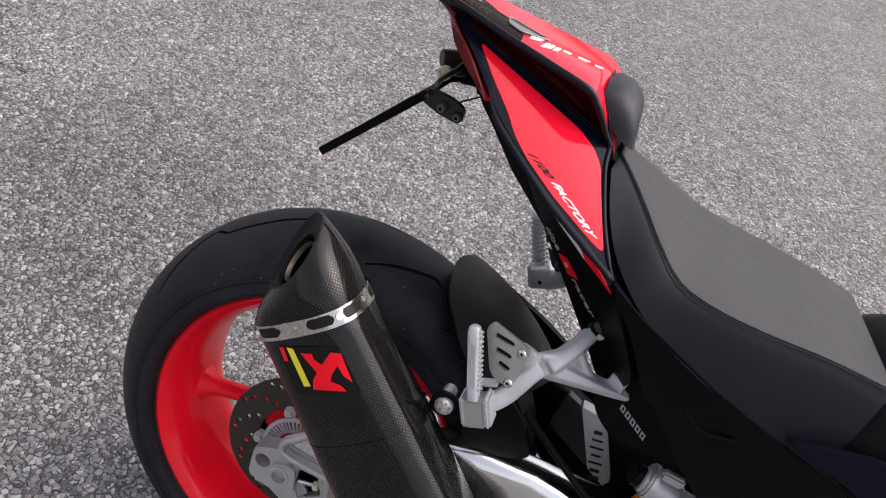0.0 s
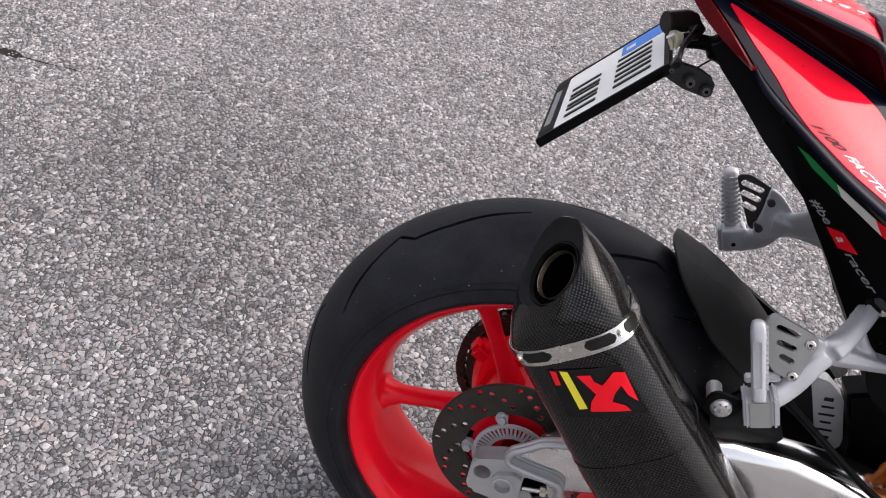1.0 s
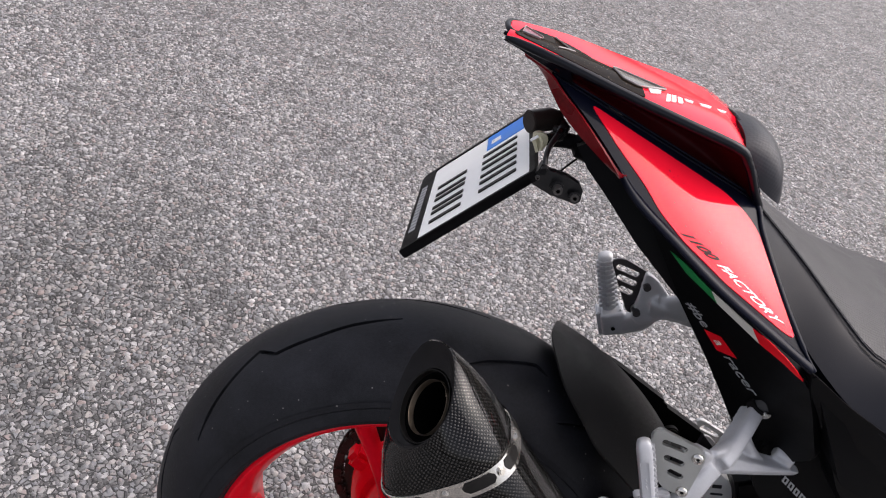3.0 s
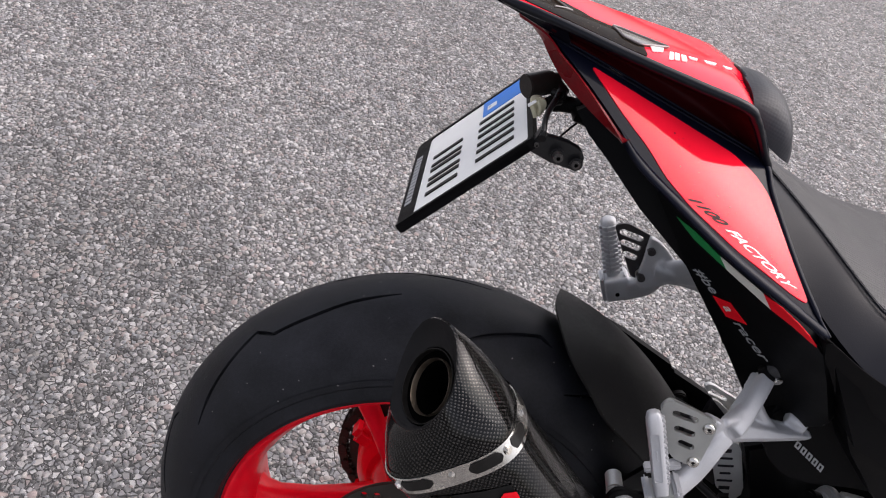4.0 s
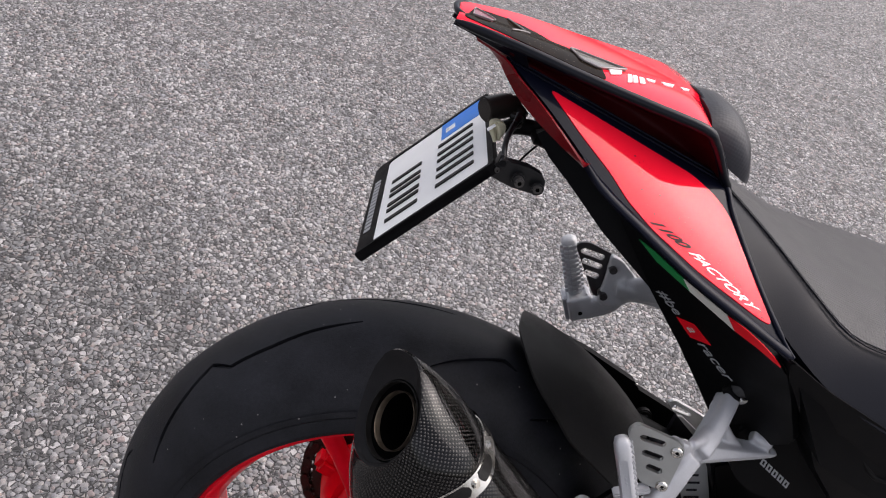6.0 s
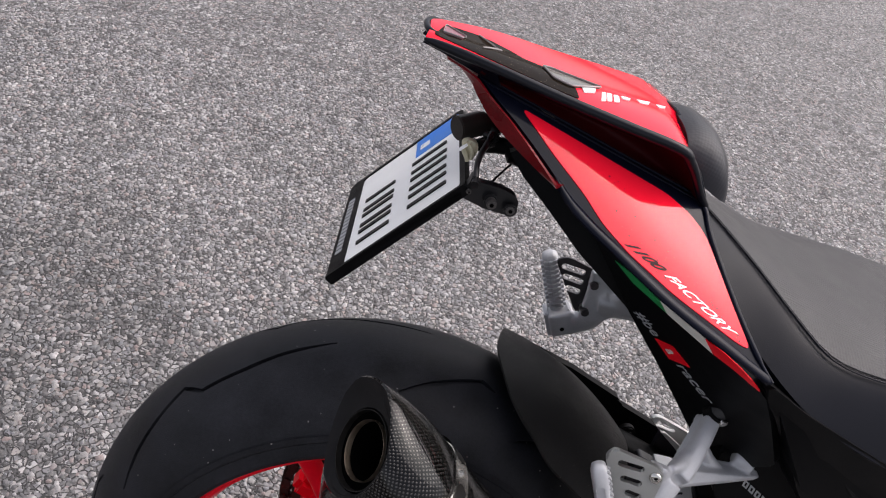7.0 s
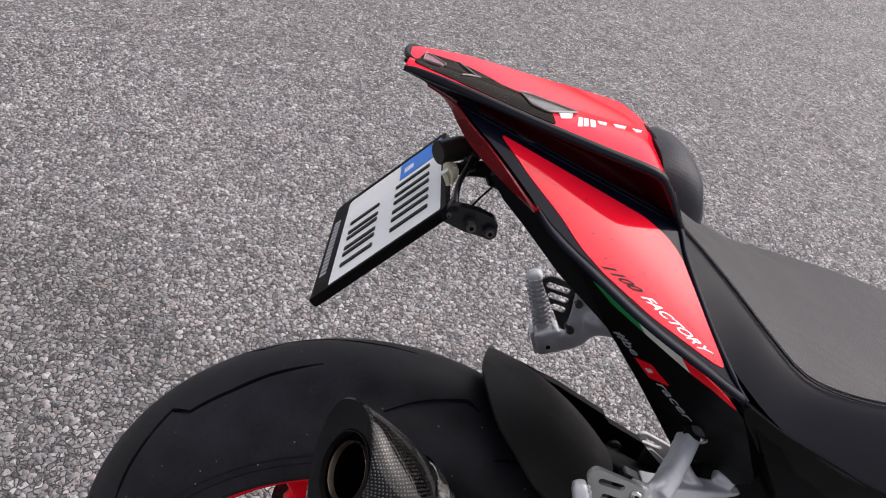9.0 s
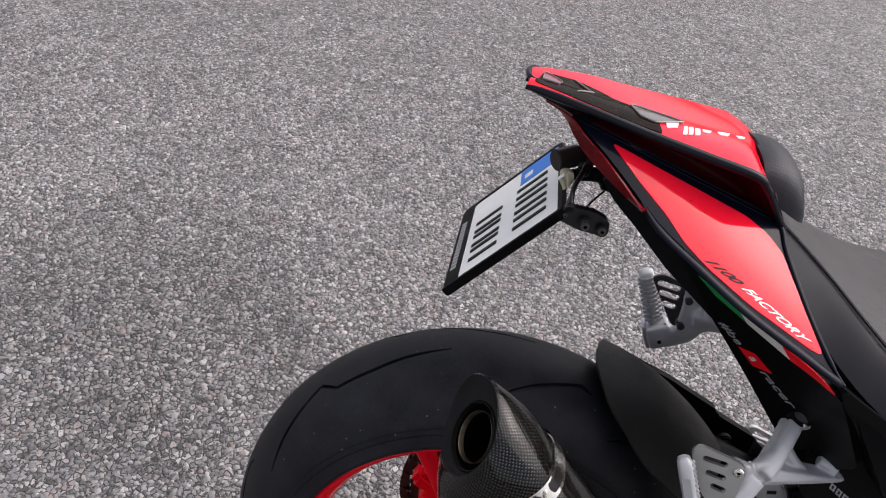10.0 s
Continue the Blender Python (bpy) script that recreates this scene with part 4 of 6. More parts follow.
def near_footrest():
    """Cast pillion bracket: heel plate, folded peg in its clevis, one stub up to the frame and a blade ahead."""
    main = tube(curve([(0.1185, -0.187, 0.3190), (0.1304, -0.182, 0.3320), (0.1410, -0.172, 0.3530), (0.1457, -0.163, 0.3801), (0.1510, -0.155, 0.3955)], 6), [0.0125] * 6 + [0.0108] * 12 + [0.0104] * 7, 20, 0.8, square=0.6)
    tube(curve([(0.158, -0.149, 0.397), (0.166, -0.135, 0.412), (0.174, -0.115, 0.434), (0.178, -0.103, 0.4455)], 6), [0.0110, 0.0112, 0.0114, 0.0114, 0.0112, 0.0110, 0.0108, 0.0106, 0.0105, 0.0102, 0.0100, 0.0099, 0.0099, 0.0099, 0.0099, 0.0099, 0.0099, 0.0099, 0.0099], 20, 0.85, (0.6, 0.5, 0.6), bm=main, square=0.6)
    blade = [(0.150, -0.160, 0.390), (0.1646, -0.1510, 0.392), (0.215, -0.131, 0.403), (0.2592, -0.113, 0.4123), (0.254, -0.1085, 0.4150), (0.240, -0.1080, 0.4150), (0.215, -0.110, 0.410), (0.198, -0.112, 0.407), (0.165, -0.133, 0.403), (0.1465, -0.1500, 0.4035)]
    slab(blade, (-0.15, -0.45, 0.88), 0.0065, bm=main)
    slab([(0.150, -0.160, 0.391), (0.1646, -0.1515, 0.393), (0.215, -0.1315, 0.4035), (0.2592, -0.1135, 0.4125), (0.253, -0.1120, 0.4110), (0.215, -0.1260, 0.4000), (0.165, -0.144, 0.386)], (-0.15, -0.45, 0.88), 0.010, bm=main)
    tube([(0.226, -0.104, 0.4160), (0.2350, -0.106, 0.4165), (0.2465, -0.1090, 0.4160)], [0.0070, 0.0085, 0.0080], 18, bm=main)
    slab([(0.150, -0.152, 0.402), (0.163, -0.125, 0.425), (0.171, -0.102, 0.4435), (0.183, -0.108, 0.4430), (0.1845, -0.113, 0.430), (0.188, -0.118, 0.414), (0.199, -0.1180, 0.4040), (0.175, -0.138, 0.397)], (0.47, -0.67, 0.57), 0.010, bm=main)
    web = [(0.117, -0.1615, 0.409), (0.135, -0.1620, 0.409), (0.1465, -0.1530, 0.404), (0.1560, -0.1545, 0.3920), (0.1527, -0.1630, 0.3742), (0.1470, -0.1670, 0.3556), (0.134, -0.166, 0.352), (0.128, -0.164, 0.385)]
    slab(web, (-0.2, -1, 0.03), 0.009, bm=main)
    tube([(0.1715, -0.1190, 0.4300), (0.1810, -0.1190, 0.4180), (0.1950, -0.1190, 0.4090), (0.2100, -0.1190, 0.4060)], [0.0050, 0.0072, 0.0072, 0.0040], 14, bm=main)
    tube([(0.1620, -0.1330, 0.4170), (0.1530, -0.1450, 0.4090), (0.1420, -0.1540, 0.4060)], [0.0050, 0.0075, 0.0050], 14, bm=main)
    br = part("footrest_bracket", fuse(main, 0.0014, 6), CAST, bike, "grey cast aluminium pillion footrest bracket", angle=60)
    part("stub_face", tube([(0.1778, -0.1035, 0.4450), (0.1785, -0.1018, 0.4468)], [0.0092, 0.0080], 18), CAST, br)
    # clevis: two ears and a plain block between them
    e, turn = Vector((math.cos(radians(41)), 0, math.sin(radians(41)))), Matrix.Rotation(radians(-41), 4, "Y")
    fork = bmesh.new()
    for off, wide in ((-0.0130, 0.0065), (0.0138, 0.0075)):
        box(Vector((0.1235, -0.1900, 0.3255)) + e * off, (wide, 0.030, 0.037), turn, 0.0028, fork)
    part("peg_clevis", fork, CAST, br)
    part("clevis_block", box((0.1245, -0.1905, 0.3235), (0.0215, 0.026, 0.0330), turn, 0.0012), PLATEAL, br, "plain grey clevis block")
    part("clevis_bridge", box((0.113, -0.172, 0.345), (0.034, 0.012, 0.006), turn, 0.0015), CAST, br)
    # heel plate with three slots
    pn = Vector((-0.2, -1, 0.03)).normalized()

    def on(x, z, lift=0.0):
        return Vector((x, -0.168 - 0.2 * (x - 0.123) + 0.03 * (z - 0.4035), z)) + pn * lift

    outl = round_corners([on(x, z, 0.003) for x, z in ((0.0765, 0.3965), (0.0790, 0.4080), (0.1194, 0.4130), (0.1288, 0.4089), (0.1400, 0.3610), (0.1175, 0.3568), (0.1086, 0.3610))], 0.0045)
    pl = slab(outl, pn, 0.0045, 0.0016)
    slots = bmesh.new()
    for (ax, az), (bx, bz) in (((0.0917, 0.3985), (0.1084, 0.4030)), ((0.1020, 0.3862), (0.1149, 0.3892)), ((0.1133, 0.3756), (0.1221, 0.3769))):
        p, q = on(ax, az, 0.02), on(bx, bz, 0.02)
        d = (q - p).normalized()
        w = pn.cross(d)
        o = [p + (w * math.cos(t) - d * math.sin(t)) * 0.0033 for t in (math.pi * i / 8 for i in range(9))] + [q - (w * math.cos(t) - d * math.sin(t)) * 0.0033 for t in (math.pi * i / 8 for i in range(9))]
        slab(o, pn, 0.05, bm=slots)
    hp = part("heel_plate", cut(pl, slots), PLATEAL, br, "slotted heel guard plate")
    for x, z in ((0.1232, 0.4032), (0.1332, 0.3650)):
        head = lathe([(0.0, 0.0), (0.0058, 0.0), (0.0057, 0.0012), (0.0049, 0.0026), (0.0034, 0.0033), (0.0022, 0.0034), (0.0022, 0.0018), (0.0, 0.0018)], 28)
        bmesh.ops.transform(head, matrix=Matrix.Translation(on(x, z, 0.003)) @ pn.to_track_quat("Y", "Z").to_matrix().to_4x4(), verts=head.verts)
        sc = part("screw", head, STEEL, hp, "button-head steel screw")
        part("screw_socket", rod(on(x, z, 0.0040), on(x, z, 0.0050), 0.0019, 6), SOOTSHADE, sc)
        part("screw_boss", rod(on(x, z, -0.009), on(x, z, -0.0014), 0.0075, 20), CAST, hp)
    # folded peg: flat-faced bar with a sunk panel, rounded head and cast teeth along one edge
    a, b = Vector((0.113, -0.1985, 0.3360)), Vector((0.0640, -0.1795, 0.3985))
    bar = tube([a, a.lerp(b, 0.1), a.lerp(b, 0.6), a.lerp(b, 0.86), a.lerp(b, 0.94), b, b + (b - a) * 0.03], [0.0066, 0.0070, 0.0072, 0.0076, 0.0073, 0.0060, 0.0028], 24, 1.0, square=0.6)
    d = (b - a).normalized()
    face = Vector((-0.05, -1, -0.25))
    face = (face - d * face.dot(d)).normalized()
    side = d.cross(face).normalized()
    if side.x < 0:
        side = -side
    sink = slab(round_corners([a.lerp(b, t) + side * o + face * 0.010 for t, o in ((0.18, -0.0040), (0.78, -0.0040), (0.78, 0.0034), (0.18, 0.0034))], 0.002), face, 0.0042)
    peg = part("foot_peg", cut(bar, sink), CAST, br, "folded aluminium foot peg with cast teeth", angle=50)
    bm = bmesh.new()
    for i in range(13):
        c = a.lerp(b, 0.16 + 0.064 * i) + side * 0.0068
        for lift in (0.0025, -0.0030):
            box(c + face * lift, (0.0042, 0.0046, 0.0034), d.to_track_quat("Z", "Y").to_matrix().to_4x4(), 0.0008, bm)
    part("teeth", bm, CAST, peg)
    mark = bmesh.new()
    for t, wd in ((0.46, 0.0030), (0.50, 0.0022), (0.55, 0.0030)):
        box(a.lerp(b, t) + face * 0.0058, (0.0022, 0.0014, wd), d.to_track_quat("Z", "Y").to_matrix().to_4x4(), 0.0004, mark)
    part("cast_mark", mark, CAST, peg)


def far_footrest():
    """Cast pillion bracket with heel plate and folded peg, on the far side."""
    s = -1

    def f(*pts):
        return [(x, y * s, z) for x, y, z in pts]

    main = tube(curve(f((0.128, -0.186, 0.322), (0.142, -0.181, 0.333), (0.153, -0.171, 0.355), (0.153, -0.163, 0.385), (0.158, -0.154, 0.398)), 6), [0.0165] * 6 + [0.0150] * 12 + [0.0165] * 7, 20, 0.60, square=0.6)
    tube(curve(f((0.152, -0.160, 0.386), (0.164, -0.146, 0.404), (0.170, -0.126, 0.430), (0.171, -0.110, 0.458)), 6), [0.0180, 0.0175, 0.0165, 0.0155, 0.0145, 0.0138, 0.0133, 0.0130, 0.0130, 0.0128, 0.0127, 0.0127, 0.0128, 0.0129, 0.013, 0.0132, 0.0134, 0.0136, 0.0136], 20, 0.55, (0.3, 1, 0), bm=main, square=0.62)
    tube(curve(f((0.148, -0.161, 0.382), (0.178, -0.146, 0.396), (0.215, -0.132, 0.405), (0.268, -0.114, 0.411)), 6), [0.0170, 0.0170, 0.0160, 0.0148, 0.0135, 0.0125, 0.0115, 0.011, 0.0105, 0.0100, 0.0096, 0.0092, 0.0088, 0.0084, 0.0078, 0.007, 0.006, 0.005, 0.0035], 20, 0.62, (0, 1, 0.5), bm=main, square=0.62)
    tube(f((0.230, -0.127, 0.408), (0.236, -0.121, 0.422), (0.239, -0.116, 0.434)), [0.0105, 0.0090, 0.0065], 16, 0.7, bm=main, square=0.7)
    slab(f((0.150, -0.157, 0.395), (0.172, -0.134, 0.425), (0.195, -0.137, 0.405), (0.170, -0.150, 0.388)), (0.3 * s, -s, 0), 0.010, bm=main)
    web = f((0.112, -0.168, 0.421), (0.130, -0.168, 0.420), (0.160, -0.162, 0.408), (0.170, -0.158, 0.392), (0.166, -0.160, 0.374), (0.150, -0.168, 0.350), (0.134, -0.170, 0.354), (0.126, -0.170, 0.385))
    slab(round_corners(web, 0.006), (0, -s, 0), 0.010, 0, main)
    box(f((0.129, -0.189, 0.326))[0], (0.034, 0.032, 0.034), Matrix.Rotation(radians(-41), 4, "Y"), 0.002, main)
    br = part("footrest_bracket", fuse(main, 0.0015, 4), CAST, bike, "grey cast aluminium pillion footrest bracket", angle=180)
    fork = bmesh.new()
    for off in (-0.015, 0.015):
        c = Vector((0.126, -0.193 * s, 0.324)) + Vector((math.cos(radians(41)), 0, math.sin(radians(41)))) * off
        box(c, (0.006, 0.030, 0.038), Matrix.Rotation(radians(-41), 4, "Y"), 0.0022, fork)
    box((0.126, -0.196 * s, 0.322), (0.022, 0.024, 0.030), Matrix.Rotation(radians(-41), 4, "Y"), 0.0015, fork)
    part("peg_clevis", fork, CAST, br)
    # heel plate with three slots
    y0 = -0.1765
    outl = round_corners(f((0.068, y0, 0.407), (0.081, y0, 0.418), (0.130, y0, 0.417), (0.147, y0, 0.360), (0.131, y0, 0.352)), 0.008)
    pl = slab(outl, (0, -s, 0), 0.0035)
    slots = bmesh.new()
    for a, b in (((0.083, 0.404), (0.108, 0.407)), ((0.092, 0.392), (0.113, 0.394)), ((0.104, 0.379), (0.117, 0.380))):
        p, q = Vector((a[0], -0.2 * s, a[1])), Vector((b[0], -0.2 * s, b[1]))
        w = 0.0042
        d = (q - p).normalized()
        nn = Vector((-d.z, 0, d.x))
        o = [p + (nn * math.cos(t) - d * math.sin(t)) * w for t in (math.pi * i / 6 for i in range(7))] + [q - (nn * math.cos(t) - d * math.sin(t)) * w for t in (math.pi * i / 6 for i in range(7))]
        slab([tuple(v) for v in o], (0, -s, 0), 0.06, bm=slots)
    hp = part("heel_plate", cut(pl, slots), DECALDARK, br, "slotted heel guard plate")
    for x, z in ((0.124, 0.4045), (0.135, 0.3655)):
        bm = rod((x, -0.1815 * s, z), (x, -0.165 * s, z), 0.0062, 20, 0.0012)
        rod((x, -0.1835 * s, z), (x, -0.180 * s, z), 0.0035, 6, bm=bm)
        part("screw", bm, STEEL, hp)
        part("screw", rod((x, 0.153, z), (x, 0.170, z), 0.0052, 16, 0.001), DECALDARK, br)
    # the peg, folded up, with cast teeth
    a, b = Vector((0.118, -0.195 * s, 0.334)), Vector((0.064, -0.192 * s, 0.402))
    bar = tube([a, a.lerp(b, 0.1), a.lerp(b, 0.6), a.lerp(b, 0.9), b, b + (b - a) * 0.05], [0.0085, 0.0090, 0.0096, 0.0105, 0.0100, 0.005], 20, square=0.7)
    peg = part("foot_peg", bar, CAST, br, "folded aluminium foot peg with cast teeth", angle=55)
    bm = bmesh.new()
    d = (b - a).normalized()
    w = d.cross(Vector((0, 1, 0))).normalized()
    for i in range(11):
        c = a.lerp(b, 0.12 + 0.08 * i)
        for side_a in (-70, -35, 0, 35, 70):
            q = radians(side_a)
            nrm = Vector((0, -1, 0)) * math.cos(q) + w * math.sin(q)
            box(c + nrm * 0.0108, (0.0050, 0.0052, 0.0046), (b - a).to_track_quat("Z", "Y").to_matrix().to_4x4(), 0.0006, bm)
    part("teeth", bm, CAST, peg)
    # black disc drawn on as the shade inside the hole
    part("pivot_hole", rod((0.131, 0.172, 0.321), (0.131, 0.1725, 0.321), 0.003, 12), SOOTSHADE, br)


def mudguard():
    """Hugger over the tyre: a shell that wraps the crown and ends in a rounded tail."""
    near = curve([(84.0, 0.086, 0), (86.0, 0.060, 0), (87.6, 0.031, 0), (88.5, 0.002, 0), (88.1, -0.028, 0), (86.4, -0.063, 0), (83.9, -0.085, 0), (80.6, -0.102, 0), (76.3, -0.120, 0), (71.0, -0.127, 0), (66.0, -0.130, 0), (61.0, -0.131, 0)], 5)
    away = curve([(83.6, 0.087, 0), (82.5, 0.087, 0), (81.0, 0.088, 0), (79.0, 0.090, 0), (77.0, 0.092, 0), (75.0, 0.095, 0), (72.0, 0.097, 0), (69.0, 0.098, 0), (65.0, 0.098, 0), (61.0, 0.098, 0), (56.0, 0.098, 0), (50.0, 0.098, 0)], 5)
    rows = []
    for a, b in zip(near, away):
        row = []
        for k in range(25):
            v = k / 24
            p = a.lerp(b, v)
            th, y = radians(p.x), p.y
            r = 0.346 + 0.013 * max(-0.2, min((89 - p.x) / 22, 1.6)) - 2.2 * y * y
            row.append((r * math.cos(th), y, r * math.sin(th)))
        rows.append(row)
    hug = part("rear_mudguard", sheet(rows, 0.003), MATTE, bike, "matt black rear mudguard with pointed tail", angle=60, local=WHEEL)
    # black arm on the far side
    arm = slab(round_corners([(0.095, 0.13, 0.300), (0.164, 0.13, 0.296), (0.247, 0.13, 0.283), (0.252, 0.13, 0.276), (0.329, 0.13, 0.266), (0.345, 0.13, 0.20), (0.10, 0.13, 0.12)], 0.004), (0, -1, 0), 0.014, 0.002)
    part("guard_arm", arm, PLASTIC, hug)
    bm = rod((0.275, 0.118, 0.250), (0.275, 0.106, 0.2514), 0.0120, 20, 0.002)
    rod((0.275, 0.107, 0.2513), (0.275, 0.101, 0.252), 0.0065, 6, bm=bm)
    part("guard_bolt", bm, BAND, hug)
    # black plate painted in for the shade on the mudguard's lower near side
    low = [(0.150, -0.122, 0.285), (0.170, -0.118, 0.294), (0.195, -0.112, 0.280), (0.232, -0.108, 0.245), (0.262, -0.104, 0.190), (0.170, -0.122, 0.190), (0.130, -0.126, 0.240)]
    part("guard_shade", slab(round_corners(low, 0.012), (-0.15, -1, 0.1), 0.008, 0.002), PLASTIC, hug, "black plate for the shaded lower mudguard")


LIP = [(-0.221, -0.020, 0.617), (-0.165, -0.040, 0.627), (-0.100, -0.057, 0.635), (-0.045, -0.071, 0.643), (0.000, -0.080, 0.649), (0.015, -0.078, 0.6433), (0.027, -0.074, 0.6353), (0.044, -0.068, 0.622), (0.0575, -0.0635, 0.6128), (0.067, -0.062, 0.605)]
RIDGE = [(-0.219, 0.0, 0.619), (-0.165, 0.0, 0.630), (-0.100, 0.0, 0.641), (-0.050, 0.0, 0.650), (-0.010, 0.0, 0.657), (0.000, 0.0, 0.6585), (0.006, 0.0, 0.6590), (0.010, 0.0, 0.6592), (0.014, 0.0, 0.6594), (0.018, 0.0, 0.6595)]
FAR = [(-0.2205, 0.028, 0.624), (-0.165, 0.045, 0.637), (-0.100, 0.062, 0.646), (-0.045, 0.077, 0.654), (-0.006, 0.0865, 0.6590), (0.003, 0.083, 0.6595), (0.009, 0.075, 0.6597), (0.014, 0.064, 0.6597), (0.018, 0.048, 0.6597), (0.020, 0.030, 0.6597)]
EDGE = [(-0.17, -0.035, 0.613), (-0.15, -0.049, 0.606), (-0.13, -0.061, 0.6), (-0.108, -0.076, 0.592), (-0.083, -0.095, 0.582), (-0.059, -0.116, 0.571), (-0.017, -0.135, 0.561), (0.035, -0.157, 0.551), (0.087, -0.172, 0.544), (0.134, -0.186, 0.539)]
BACK = [(0.120, -0.171, 0.547), (0.096, -0.138, 0.566), (0.068, -0.089, 0.594), (0.060, -0.066, 0.607), (0.053, -0.055, 0.613)]
# the side panel: normal, middle, direction across it, and the line of sight along which its bow is shifted to fit the
# camera's view
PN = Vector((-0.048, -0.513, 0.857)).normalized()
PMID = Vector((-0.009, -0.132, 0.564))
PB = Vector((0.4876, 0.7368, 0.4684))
PSIGHT = Vector((-0.60, -1.33, 0.34))
PSIGHT = PSIGHT / PSIGHT.dot(PN)
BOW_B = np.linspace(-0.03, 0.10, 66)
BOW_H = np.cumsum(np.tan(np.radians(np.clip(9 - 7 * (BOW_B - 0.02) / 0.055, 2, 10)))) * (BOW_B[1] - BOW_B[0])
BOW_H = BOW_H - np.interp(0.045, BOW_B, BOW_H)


def flip(pts, side):
    return [Vector((q[0], q[1] * side, q[2])) for q in pts]


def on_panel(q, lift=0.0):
    """A point laid on the bowed side panel, shifted along the camera's line of sight."""
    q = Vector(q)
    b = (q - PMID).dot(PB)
    return q - PN * (q - PMID).dot(PN) + PSIGHT * float(np.interp(b, BOW_B, BOW_H)) + PN * lift


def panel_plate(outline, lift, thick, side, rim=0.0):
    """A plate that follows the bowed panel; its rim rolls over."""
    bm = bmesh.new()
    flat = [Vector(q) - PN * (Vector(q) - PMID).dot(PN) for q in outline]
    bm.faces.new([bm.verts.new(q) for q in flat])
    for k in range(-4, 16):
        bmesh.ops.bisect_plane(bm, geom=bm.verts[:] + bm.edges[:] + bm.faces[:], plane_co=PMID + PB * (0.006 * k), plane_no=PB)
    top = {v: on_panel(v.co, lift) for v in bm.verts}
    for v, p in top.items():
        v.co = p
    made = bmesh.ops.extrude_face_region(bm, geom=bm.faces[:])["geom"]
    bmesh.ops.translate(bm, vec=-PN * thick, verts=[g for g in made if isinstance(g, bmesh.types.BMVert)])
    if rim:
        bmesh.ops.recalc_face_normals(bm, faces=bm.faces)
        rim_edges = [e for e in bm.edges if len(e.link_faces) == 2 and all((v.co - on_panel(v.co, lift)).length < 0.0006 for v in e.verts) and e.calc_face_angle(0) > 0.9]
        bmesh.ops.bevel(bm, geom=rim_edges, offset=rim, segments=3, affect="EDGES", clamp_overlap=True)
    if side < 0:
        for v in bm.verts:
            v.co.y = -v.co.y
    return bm


